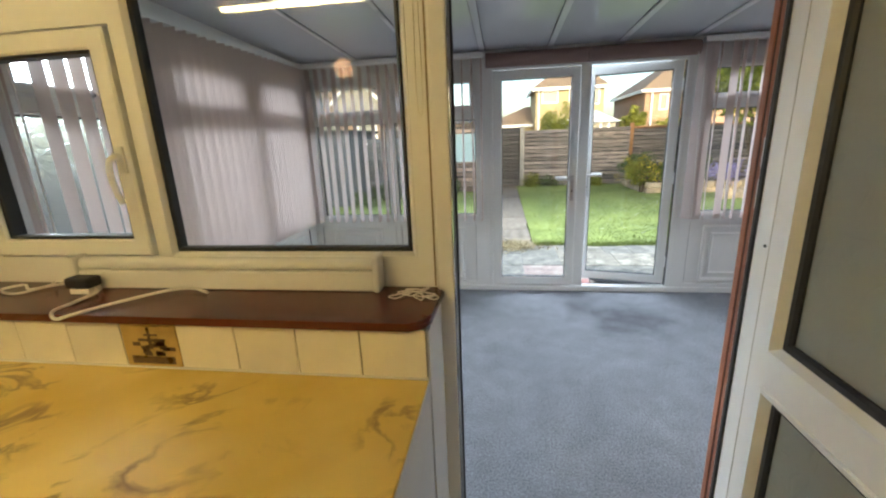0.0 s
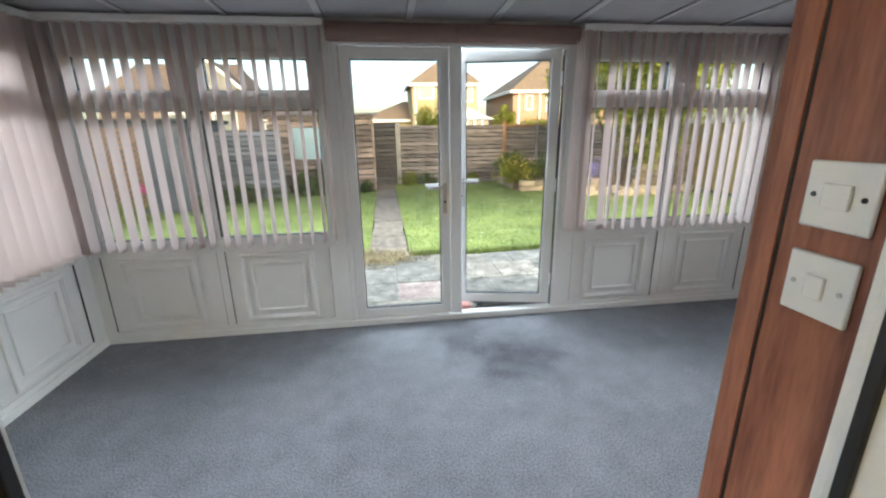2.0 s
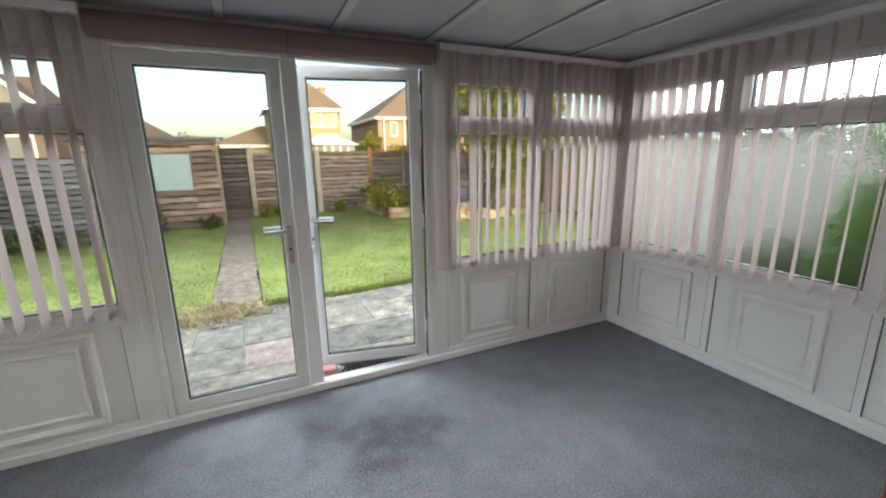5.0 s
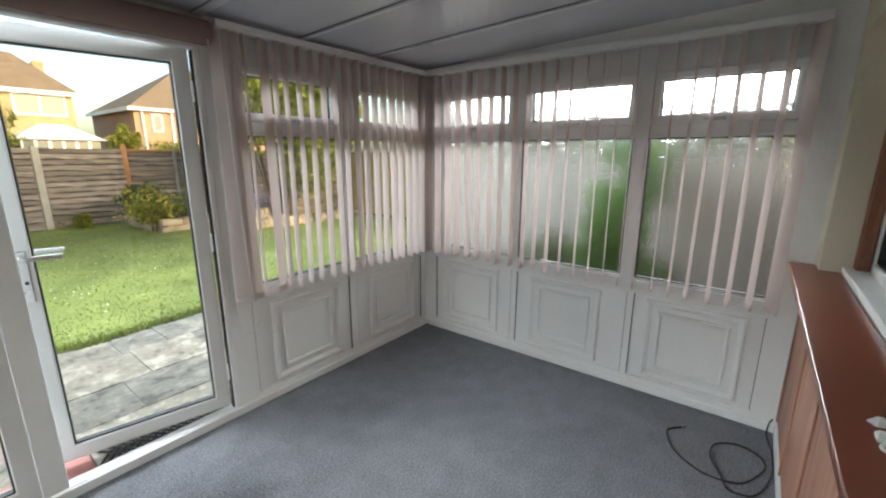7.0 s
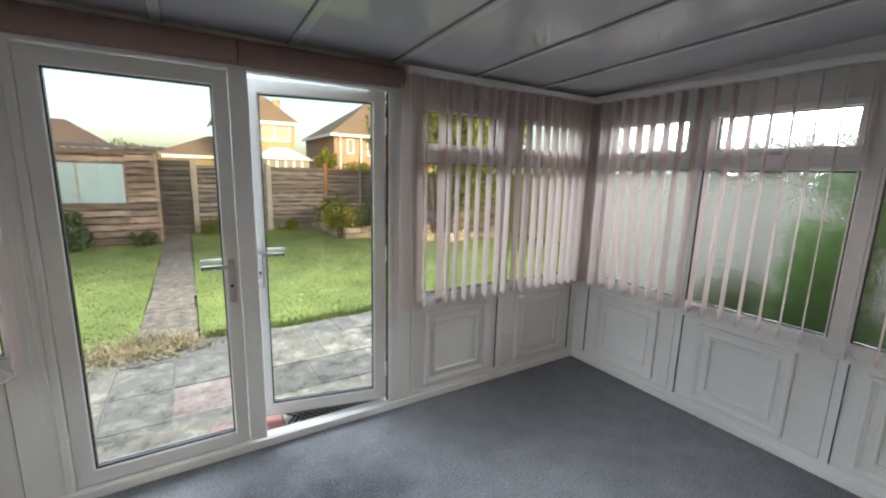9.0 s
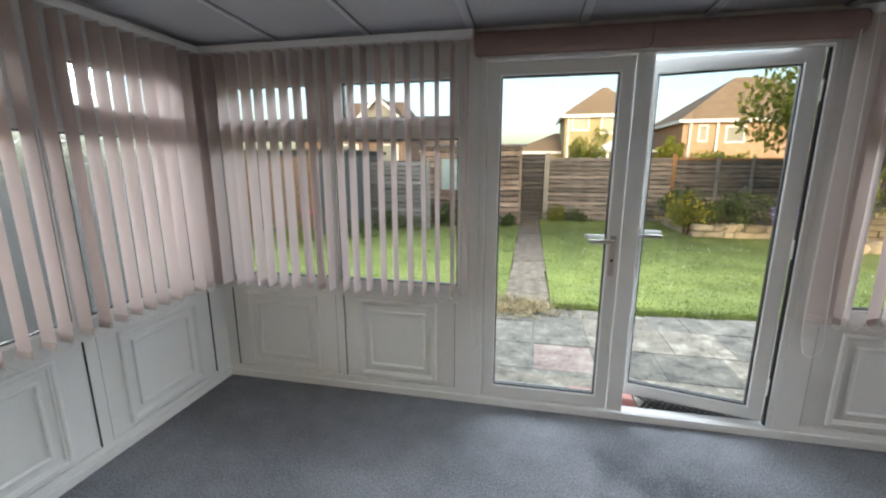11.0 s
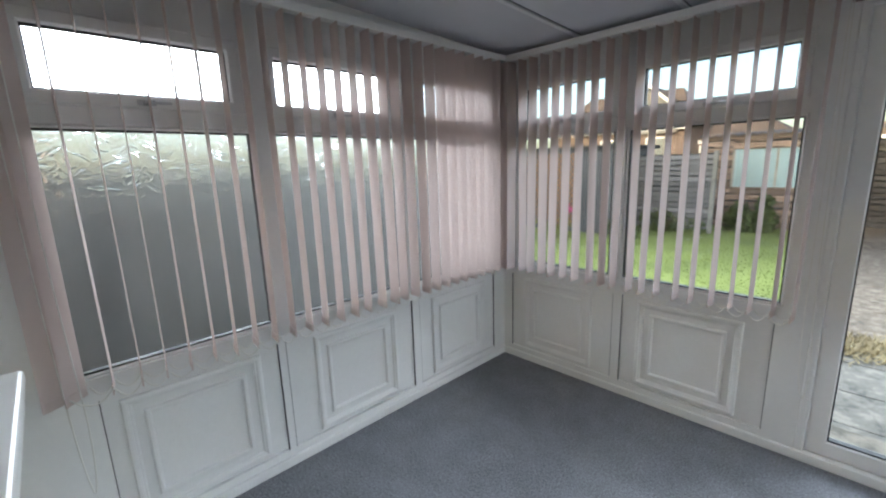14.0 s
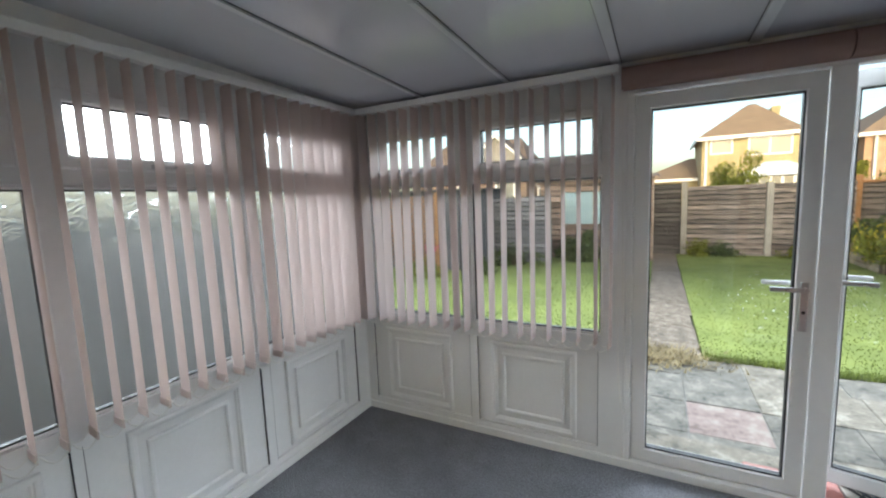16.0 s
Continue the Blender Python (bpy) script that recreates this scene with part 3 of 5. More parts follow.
leaf("door_1", 0.758, True, "white plastic glazed garden door, closed").matrix_basis = pose(DOOR_L + 0.037, NORTH + 0.004, 0.058)
leaf("door_2", 0.776, False, "white plastic glazed garden door, standing ajar outwards").matrix_basis = pose(1.489, NORTH + 0.029, 0.07, 0, 0, -12)
bm = bmesh.new()
box(bm, 0.651, NORTH - 0.010, 0.058, 0.737, NORTH + 0.0025, 2.052, 0.004)
solid("meeting_post", bm, UPVC, "white cover strip where the garden doors meet", "trim", "structure")


# ---- house wall between kitchen and sunroom ----
KIN = 0.96
DX0, DX1, DTOP = -0.20, 0.75, 2.10
bm = bmesh.new()
for x0, z0, x1, z1 in ((WEST - 0.07, 0.0, DX0, 1.04), (WEST - 0.07, 1.04, -1.86, 2.08), (WEST - 0.07, 2.08, EAST + 0.07, 2.55), (DX1, 0.0, EAST + 0.07, 0.98),
                       (DX1, 0.98, 1.35, 2.08), (3.12, 0.98, EAST + 0.07, 2.08)):
    box(bm, x0, KIN, z0, x1, 1.28 if x1 <= DX0 else SOUTH - 0.02, z1)
solid("wall_south", bm, PLASTER, "cream rendered house wall", "wall", "structure")


def shell(name, x0, y0, z0, x1, y1, z1, material, label, category):
    bm = bmesh.new()
    box(bm, x0, y0, z0, x1, y1, z1)
    return solid(name, bm, material, label, category, "structure")


shell("kitchen_floor", -2.7, -2.5, -0.15, 1.0, SOUTH - 0.15, -0.001, KFLOOR, "worn beige vinyl kitchen floor", "floor")
shell("kitchen_ceiling", -2.8, -2.6, 2.42, 3.5, KIN, 2.5, KCEIL, "plain white kitchen ceiling", "ceiling")
shell("kitchen_wall_back", -2.8, -2.6, 0, 3.5, -2.5, 2.42, KWALL, "plain kitchen wall", "wall")
shell("kitchen_wall_side", -2.8, -2.5, 0, -2.7, KIN, 2.42, KWALL, "plain kitchen wall", "wall")
shell("kitchen_wall_door", 0.90, -2.5, 0, 1.0, KIN, 2.42, KWALL, "plain kitchen wall beside the open door", "wall")
shell("back_room_wall", 3.4, -2.5, 0, 3.5, KIN, 2.42, KWALL, "plain wall of the next room", "wall")
shell("back_room_floor", 1.0, -2.5, -0.15, 3.4, KIN, -0.001, KFLOOR, "floor of the next room", "floor")
# unseen house bulk, high enough to keep the low sun off the garden
bm = bmesh.new()
box(bm, -7.5, -8.0, 2.55, 6.0, 1.38, 5.3)
box(bm, -7.5, -8.0, -0.15, -2.8, 1.38, 2.55)
box(bm, 3.5, -8.0, -0.15, 6.0, 1.38, 2.55)
box(bm, -2.8, -8.0, -0.15, 3.5, -2.6, 2.55)
home = thing("house", "brick house behind the sunroom, unseen and sized to shade the garden", "house", kind="structure")
part("wall", bm, BRICKHOUSE, home)
bm = bmesh.new()
v = [bm.verts.new(p) for p in ((-7.8, -8.4, 5.3), (6.3, -8.4, 5.3), (6.3, 1.7, 5.3), (-7.8, 1.7, 5.3), (-5.5, -3.3, 7.6), (4.0, -3.3, 7.6))]
for f in ((0, 1, 5, 4), (1, 2, 5), (2, 3, 4, 5), (3, 0, 4), (3, 2, 1, 0)):
    bm.faces.new([v[i] for i in f])
part("roof", bm, ROOFTILE, home)

# kitchen window frame
kwin = thing("kitchen_window", "white plastic kitchen window lit yellow, with a small casement", "window", kind="structure")
KY = 1.19
PK = lambda u, w, v: (u, KY + w, v)
bm = bmesh.new()
for a in ((-1.76, 1.04, -0.17, 1.155), (-1.76, 1.155, -1.70, 1.98), (-1.10, 1.155, -1.055, 1.98), (-0.260, 1.155, -0.17, 1.98), (-1.76, 1.98, -0.17, 2.08), (-1.70, 1.83, -1.10, 1.98)):
    wbox(bm, PK, a[0], 0.0, a[1], a[2], 0.07, a[3])
wbox(bm, PK, -1.86, 0.0, 1.04, -1.76, 0.07, 2.08)
part("window_frame", bm, UPVC, kwin)
bm = bmesh.new()
ring(bm, PK, -1.055, 1.155, -0.260, 1.98, [(0.0, 0.0), (0.0, -0.004), (0.006, -0.004), (0.016, 0.012), (0.016, 0.03)])
frame_ring(bm, PK, -1.69, 1.163, -1.11, 1.822, 0.055, -0.016, 0.05)
part("casement", bm, UPVC, kwin)
bm = bmesh.new()
frame_ring(bm, PK, -1.04, 1.17, -0.275, 1.965, 0.014, 0.008, 0.04)
frame_ring(bm, PK, -1.636, 1.217, -1.164, 1.768, 0.01, -0.008, 0.04)
part("gasket", bm, BLACK, kwin)
for a in ((-1.03, 1.18, -0.285, 1.955), (-1.63, 1.223, -1.17, 1.762)):
    bm = bmesh.new()
    wbox(bm, PK, a[0], 0.03, a[1], a[2], 0.036, a[3])
    part("pane", bm, GLASS, kwin).visible_shadow = False
bm = bmesh.new()
wbox(bm, PK, -1.148, -0.026, 1.42, -1.122, -0.016, 1.50, 0.004)
tube(bm, smooth_path([PK(-1.135, -0.03, 1.475), PK(-1.14, -0.055, 1.46), PK(-1.142, -0.06, 1.42), PK(-1.138, -0.056, 1.37), PK(-1.132, -0.052, 1.335)]), 0.009, 8)
part("handle", bm, UPVC, kwin, "white curved lever handle")
bm = bmesh.new()
wbox(bm, PK, -0.196, -0.003, 1.043, -0.172, -0.0005, 2.08, 0.001)
part("cover_strip", bm, UPVC, kwin)
# brown strip drawn in for the shadow gap between window and door frame
bm = bmesh.new()
wbox(bm, PK, -0.213, -0.0012, 1.07, -0.208, 0.0005, 2.08)
part("shadow_gap", bm, surf("brown_gap_shade", (0.22, 0.17, 0.10), 0.9, 0.3, 20, 0.1), kwin)

bm = bmesh.new()
box(bm, -1.40, 1.281, 1.0, -0.27, 1.424, 1.035, 0.008)
box(bm, -1.40, 1.281, 0.94, -0.27, 1.412, 0.999, 0.004)
part("outer_sill", bm, UPVC, kwin)

bm = bmesh.new()
tube(bm, smooth_path([(-0.235, 1.184, 2.05), (-0.236, 1.183, 1.8), (-0.238, 1.182, 1.62), (-0.232, 1.18, 1.55), (-0.222, 1.182, 1.58), (-0.224, 1.183, 1.8), (-0.226, 1.184, 2.05)], 6), 0.0018, 6)
solid("blind_cord", bm, CORD, "thin looped blind cord on the kitchen window frame", "cord", group="blind cords")

# door frame and the open kitchen door
kframe = thing("kitchen_door_frame", "white plastic kitchen door frame with black seal", "door frame", kind="structure")
for x0, x1, side, y1, seal_y in ((DX0, -0.155, 1, 1.275, 1.249), (0.633, DX1, -1, 1.238, 1.210)):
    bm = bmesh.new()
    box(bm, x0, 1.165, 0.0, x1, y1, DTOP, 0.004)
    part("jamb", bm, UPVC, kframe)
    xe = x1 if side > 0 else x0
    bm = bmesh.new()
    box(bm, xe - side * 0.002, seal_y, 0.0, xe + side * 0.007, seal_y + 0.014, DTOP - 0.06, 0.002)
    part("seal", bm, BLACK, kframe)
bm = bmesh.new()
box(bm, -0.155, 1.165, 2.04, 0.633, 1.238, DTOP, 0.004)
part("head", bm, UPVC, kframe)
bm = bmesh.new()
box(bm, -0.1562, 1.168, 0.25, -0.1525, 1.186, 1.98, 0.001)
strip = part("keep_strip", bm, surf("polished_steel", (0.62, 0.62, 0.58), 0.14, 0.06, 9, 0.05, 25, metal=1.0, rvar=0.06), kframe, "polished steel lock strip along the jamb")
bm = bmesh.new()
for z in (0.42, 0.55, 0.62, 0.80, 0.98, 1.02, 1.18, 1.35, 1.75):
    box(bm, -0.1534, 1.172, z - 0.022, -0.1518, 1.183, z + 0.022, 0.0006)
part("latch_slots", bm, BLACK, strip, "dark latch slots")
# dark grey strip colours in the shade on the jamb's inner face
bm = bmesh.new()
box(bm, -0.1562, 1.1885, 0.0, -0.1530, 1.2485, DTOP - 0.06, 0.001)
part("rebate_shade", bm, surf("grey_rebate_shade", (0.13, 0.125, 0.115), 0.5, 0.12, 5, 0.04, 60), kframe, "dark grey strip painted as the shaded rebate of the jamb")

kdoor = thing("kitchen_door", "white plastic kitchen door with wrinkled glass, swung fully open", "door", kind="structure")
PD = lambda u, w, v: (0.622 + w, u, v)
Y0, Y1 = 0.37, 1.158
bm = bmesh.new()
for a in ((Y0, 0.02, Y0 + 0.115, 2.04), (Y1 - 0.103, 0.02, Y1, 2.04), (Y0 + 0.115, 0.02, Y1 - 0.103, 0.16), (Y0 + 0.115, 0.845, Y1 - 0.103, 0.965), (Y0 + 0.115, 1.92, Y1 - 0.103, 2.04)):
    wbox(bm, PD, a[0], 0.0, a[1], a[2], 0.06, a[3])
for a, b in ((0.16, 0.845), (0.965, 1.92)):
    ring(bm, PD, Y0 + 0.10, a - 0.015, Y1 - 0.088, b + 0.015, [(0.0, 0.001), (0.002, -0.006), (0.012, -0.008), (0.024, 0.014), (0.024, 0.03)])
part("leaf_frame", bm, UPVC, kdoor)
for a, b in ((0.16, 0.845), (0.965, 1.92)):
    bm = bmesh.new()
    frame_ring(bm, PD, Y0 + 0.118, a + 0.003, Y1 - 0.106, b - 0.003, 0.026, 0.014, 0.045)
    part("gasket", bm, BLACK, kdoor)
    bm = bmesh.new()
    wbox(bm, PD, Y0 + 0.12, 0.026, a + 0.005, Y1 - 0.108, 0.032, b - 0.005)
    part("pane", bm, OBSCURE_DOOR, kdoor)
# tan line painted in for the shade at the step between frame and leaf
bm = bmesh.new()
wbox(bm, PD, Y1 - 0.0275, -0.0008, 0.02, Y1 - 0.026, 0.0, 2.04)
part("step_shade_line", bm, surf("tan_step_shade", (0.40, 0.36, 0.27), 0.6, 0.15, 8, 0.05), kdoor)
bm = bmesh.new()
cyl(bm, PD(Y1 - 0.012, -0.003, 1.20), PD(Y1 - 0.012, 0.001, 1.20), 0.004)
part("screw_hole", bm, BLACK, kdoor)

# wood-lined reveal with two switches
reveal = thing("door_lining", "red-brown wood lining of the doorway to the sunroom", "trim", kind="structure")
bm = bmesh.new()
box(bm, 0.735, 1.250, 0.0, 0.7495, 1.465, 2.09)
part("lining_board", bm, WOODRED, reveal)
bm = bmesh.new()
box(bm, 0.748, 1.4655, 0.0, 0.80, 1.502, 2.1, 0.006)
box(bm, 0.731, 1.44, 0.0, 0.7345, 1.464, 2.1, 0.001)
part("corner_bead", bm, WOODRED, reveal)
bm = bmesh.new()
box(bm, 0.7338, 1.4355, 0.0, 0.7348, 1.4395, 2.09)
part("bead_gap", bm, BLACK, reveal)
bm = bmesh.new()
box(bm, 0.640, 1.2385, 0.0, 0.7345, 1.2495, 2.04, 0.002)
part("white_strip", bm, UPVC, reveal)
for z, w in ((1.411, 0.034), (1.292, 0.024)):
    sw = thing("light_switch", "white square plastic switch plate on brown wood", "light switch", (0.735, 1.367, z), "switches in the doorway")
    bm = bmesh.new()
    box(bm, -0.008, -0.043, -0.043, -0.0005, 0.043, 0.043, 0.003)
    part("plate", bm, UPVC, sw)
    bm = bmesh.new()
    box(bm, -0.014, -w / 2, -0.016, -0.0085, w / 2, 0.016, 0.002)
    part("rocker", bm, UPVC, sw)
    for dy in (-0.03, 0.03):
        bm = bmesh.new()
        cyl(bm, (-0.0095, dy, 0), (-0.0075, dy, 0), 0.0035, seg=8)
        part("screw", bm, BLACK if z > 1.35 else STEEL, sw)

# cladding, ledge and window on the sunroom side
for i in range(5):
    x0 = 0.803 + i * 0.498
    bm = bmesh.new()
    box(bm, x0, SOUTH - 0.0195, 0.08, min(x0 + 0.494, EAST - 0.002), SOUTH - 0.004, 0.975, 0.003)
    box(bm, x0 + 0.47, SOUTH - 0.0039, 0.08, min(x0 + 0.494, EAST - 0.002), SOUTH + 0.004, 0.88, 0.002)
    solid("cladding_board", bm, PLYWOOD, "pinkish brown wood-grain board under the ledge", "cladding", "structure", "cladding boards under the ledge")
bm = bmesh.new()
box(bm, 0.803, SOUTH - 0.0195, 0.0, EAST - 0.002, SOUTH + 0.004, 0.078, 0.004)
solid("baseboard", bm, UPVC, "white skirting board at the house wall", "skirting", "structure")
bm = bmesh.new()
box(bm, 0.803, 1.323, 0.982, EAST - 0.05, 1.505, 1.008, 0.004)
solid("window_ledge", bm, SILLRED, "glossy red-brown ledge below the inner window", "ledge", "structure")
iwin = thing("inner_window", "white plastic window of the house facing the sunroom", "window", kind="structure")
bm = bmesh.new()
PI = lambda u, w, v: (u, 1.235 - w, v)
frame_ring(bm, PI, 1.352, 1.01, 3.118, 2.078, 0.07, 0.0, 0.07)
wbox(bm, PI, 2.20, 0.0, 1.08, 2.27, 0.07, 2.008)
part("window_frame", bm, UPVC, iwin)
bm = bmesh.new()
box(bm, 1.352, 1.2365, 1.0085, 3.118, 1.322, 1.04, 0.006)
part("window_sill", bm, UPVC, iwin)
bm = bmesh.new()
frame_ring(bm, PI, 1.42, 1.078, 2.202, 2.01, 0.012, 0.01, 0.04)
frame_ring(bm, PI, 2.268, 1.078, 3.05, 2.01, 0.012, 0.01, 0.04)
part("gasket", bm, BLACK, iwin)
for a, b in ((1.43, 2.192), (2.278, 3.04)):
    bm = bmesh.new()
    wbox(bm, PI, a, 0.03, 1.088, b, 0.036, 2.0)
    part("pane", bm, GLASS, iwin).visible_shadow = False
bm = bmesh.new()
box(bm, 3.05, 1.24, 1.041, 3.118, 1.285, 2.078, 0.003)
solid("brown_post", bm, WOODRED, "narrow brown wooden strip beside the inner window", "trim", "structure")


for kind, x, y, lab in (("broken_clip", 1.64, 1.42, "small broken white plastic clip on the ledge"), ("plastic_bracket", 1.57, 1.415, "small white plastic bracket on the ledge"), ("plastic_ring", 1.535, 1.42, "small white plastic ring on the ledge")):
    bm = bmesh.new()
    if kind == "plastic_ring":
        tube(bm, [(0.014 * math.cos(a * math.pi / 8), 0.014 * math.sin(a * math.pi / 8), 0.004) for a in range(16)], 0.0035, 6)
    elif kind == "broken_clip":
        bmesh.ops.create_cone(bm, cap_ends=True, segments=5, radius1=0.02, radius2=0.006, depth=0.014, matrix=Matrix.Translation((0, 0, 0.007)))
    else:
        box(bm, -0.014, -0.022, 0.0, 0.014, 0.022, 0.012, 0.003)
        box(bm, -0.014, -0.022, 0.0121, -0.006, 0.022, 0.024, 0.002)
    ob = solid(kind, bm, UPVC, lab, "plastic piece")
    ob.location = (x, y, 1.0085)


# ---- blinds ----
def slat_mesh():
    bm = bmesh.new()
    n = 6
    rows = [[bm.verts.new((0.0445 * (2 * i / n - 1), 0.004 * (1 - (2 * i / n - 1) ** 2), z)) for i in range(n + 1)] for z in (-1.43, -0.95, -0.48, 0.0)]
    for a, b in zip(rows, rows[1:]):
        for i in range(n):
            bm.faces.new((a[i], a[i + 1], b[i + 1], b[i]))
    me = mesh_of("slat", bm, SLAT)
    for p in me.polygons:
        p.use_smooth = True
    return me


def weight_mesh():
    bm = bmesh.new()
    box(bm, -0.043, 0.0015, -1.432, 0.043, 0.0055, -1.396, 0.0012)
    return mesh_of("bottom_weight", bm, SLAT)


SLAT_ME, WEIGHT_ME = slat_mesh(), weight_mesh()


def vertical_blind(side, lo, hi, n, lean, twist=None, label="", extra=(), lean_end=None):
    """Head rail, hanging slats turned nearly square to the wall, and the bead chains that link them."""
    P = mapper(side)
    base = {"north": 90, "east": 0, "west": 180}[side]
    rng = random.Random(side + str(lo))
    blind = thing("vertical_blind", label, "blind", P((lo + hi) / 2, -0.065, 2.15), "vertical blinds round the sunroom")
    o = Vector(blind.location)
    bm = bmesh.new()
    wbox(bm, P, lo, -0.088, 2.152, hi, -0.042, 2.192, 0.004)
    bmesh.ops.translate(bm, vec=-o, verts=bm.verts)
    part("head_rail", bm, UPVC, blind)
    ends = []
    for i in range(n + len(extra)):
        u = lo + 0.03 + (hi - lo - 0.06) * i / (n - 1)
        turn = lean + ((lean if lean_end is None else lean_end) - lean) * i / (n - 1) + rng.uniform(-2.2, 2.2)
        if i >= n:
            u, turn = extra[i - n]
        if twist and i in twist:
            turn += twist[i][0]
            u += twist[i][1]
        ob = new("slat", SLAT_ME)
        ob.parent = blind
        ob.matrix_basis = pose(*(Vector(P(u, -0.065, 2.148)) - o), rng.uniform(-0.3, 0.3), rng.uniform(-0.4, 0.4), base + turn)
        w = new("bottom_weight", WEIGHT_ME)
        w.parent = ob
        a = radians(base + turn)
        d = Vector((math.cos(a), math.sin(a), 0)) * 0.043
        c = Vector(P(u, -0.065, 0.742)) - o
        if i < n:
            ends.append((c - d, c + d))
    bm = bmesh.new()
    for (a0, b0), (a1, b1) in zip(ends, ends[1:]):
        for p, q in ((a0, a1), (b0, b1)):
            tube(bm, [p.lerp(q, t) + Vector((0, 0, -0.042 * 4 * t * (1 - t))) for t in (0, 0.2, 0.4, 0.6, 0.8, 1)], 0.0027, 4)
    tagged(part("bead_chain", bm, CORD, blind), kind="stuff")
    return blind, o


TEXT = "off-white fabric vertical blind with open slats"
vertical_blind("west", 1.487, 3.935, 29, -6.5, {0: (-34, -0.01)}, TEXT, [(1.455, -62)], lean_end=-1)
vertical_blind("north", WEST + 0.09, -0.175, 20, -4.0, None, TEXT + ", beside the garden doors")
vertical_blind("north", 1.585, EAST - 0.09, 19, -13, {0: (48, 0), 1: (-4, 0.02), 2: (-52, 0.045), 3: (2, 0.02)}, TEXT + ", some slats twisted", [(1.598, 40), (1.652, 58)])
vertical_blind("east", 1.515, 3.939, 25, 20, {0: (20, 0)}, TEXT, lean_end=-3)

for name, pts in (("blind_cord", [(1.535, 3.90, 2.14), (1.53, 3.90, 1.4), (1.525, 3.895, 0.75), (1.54, 3.89, 0.58), (1.58, 3.885, 0.545), (1.625, 3.89, 0.60), (1.62, 3.895, 0.75), (1.60, 3.90, 1.4), (1.59, 3.90, 2.14)]),
                  ("blind_cord", [(3.20, 1.49, 2.14), (3.20, 1.482, 1.7), (3.205, 1.47, 1.3), (3.21, 1.46, 1.12), (3.215, 1.452, 1.3), (3.21, 1.455, 1.7), (3.21, 1.46, 2.14)]),
                  ("blind_cord", [(-0.16, 3.93, 2.14), (-0.15, 3.93, 1.3), (-0.14, 3.93, 0.8), (-0.12, 3.93, 0.5), (-0.135, 3.935, 0.35), (-0.16, 3.93, 0.5), (-0.17, 3.93, 0.9), (-0.17, 3.93, 1.6), (-0.168, 3.93, 2.14)]),
                  ("blind_cord", [(-1.86, 1.46, 2.14), (-1.86, 1.46, 1.2), (-1.85, 1.47, 0.6), (-1.85, 1.49, 0.36), (-1.86, 1.51, 0.6), (-1.86, 1.5, 1.2), (-1.86, 1.5, 2.14)])):
    bm = bmesh.new()
    tube(bm, smooth_path(pts, 6), 0.0022, 6)
    solid(name, bm, CORD, "thin white looped blind cord hanging from the rail", "cord", group="blind cords")

rb = thing("roller_blind", "rolled-up dusky pink fabric blind above the garden doors", "blind", (0.69, 3.94, 2.12))
for x0, x1 in ((-0.855, -0.003), (0.003, 0.865)):
    bm = bmesh.new()
    cyl(bm, (x0, 0, 0.0), (x1, 0, 0.0), 0.056, seg=28)
    part("roll", bm, ROLLER, rb)
bm = bmesh.new()
box(bm, -0.855, 0.042, -0.05, 0.865, 0.0485, 0.07)
part("valance", bm, ROLLER, rb)


# ---- kitchen things ----
wt = thing("worktop", "ochre marble-patterned laminate kitchen worktop", "worktop", (-1.44, 0.66, 0.872))
one_box("board", WORKTOP, (-1.25, -0.29, 0.0, 1.243, 0.2915, 0.04), wt, 0.004)
one_box("front_edge", WORKTOP, (-1.25, -0.302, 0.001, 1.243, -0.2905, 0.039), wt, 0.004)
one_box("end_strip", ENDPANEL, (1.2435, -0.30, 0.001, 1.2455, 0.2915, 0.039), wt, 0, "pale end strip")
one_box("sealant", CORD, (-1.25, 0.284, 0.0405, 1.243, 0.2914, 0.045), wt, 0.001, "line of sealant at the wall")
cab = thing("base_cabinet", "white kitchen base cabinet under the worktop", "cabinet", (-0.5, 0.66, 0))
bm = bmesh.new()
box(bm, -2.19, -0.26, 0.1, 0.287, 0.29, 0.871)
part("body", bm, ENDPANEL, cab)
bm = bmesh.new()
box(bm, -2.19, -0.22, 0.0, 0.287, 0.29, 0.099)
part("plinth", bm, DARKTRIM_GAPSHADE, cab)
bm = bmesh.new()
box(bm, 0.288, -0.27, 0.0, 0.304, 0.29, 0.871, 0.002)
part("end_panel", bm, ENDPANEL, cab, "white end panel")
for i in range(4):
    bm = bmesh.new()
    box(bm, -2.18 + i * 0.615, -0.28, 0.12, -2.18 + i * 0.615 + 0.605, -0.261, 0.86, 0.004)
    part("cabinet_door", bm, ENDPANEL, cab)
bm = bmesh.new()
box(bm, -0.2005, KIN - 0.001, 0.0, -0.193, 1.164, 1.04)
solid("wall_end", bm, ENDPANEL, "white wall end beside the kitchen door", "wall", "structure")
bm = bmesh.new()
box(bm, -2.69, KIN - 0.004, 0.912, -0.2, KIN - 0.0005, 1.045)
tiles = solid("tile_splashback", bm, GROUT, "row of cream glazed wall tiles with brown grout", "tiles", "structure")
bm = bmesh.new()
box(bm, 0.0012, -0.0075, 0.0012, 0.1658, -0.0005, 0.133, 0.002)
TILE_ME = mesh_of("tile", bm, TILE)
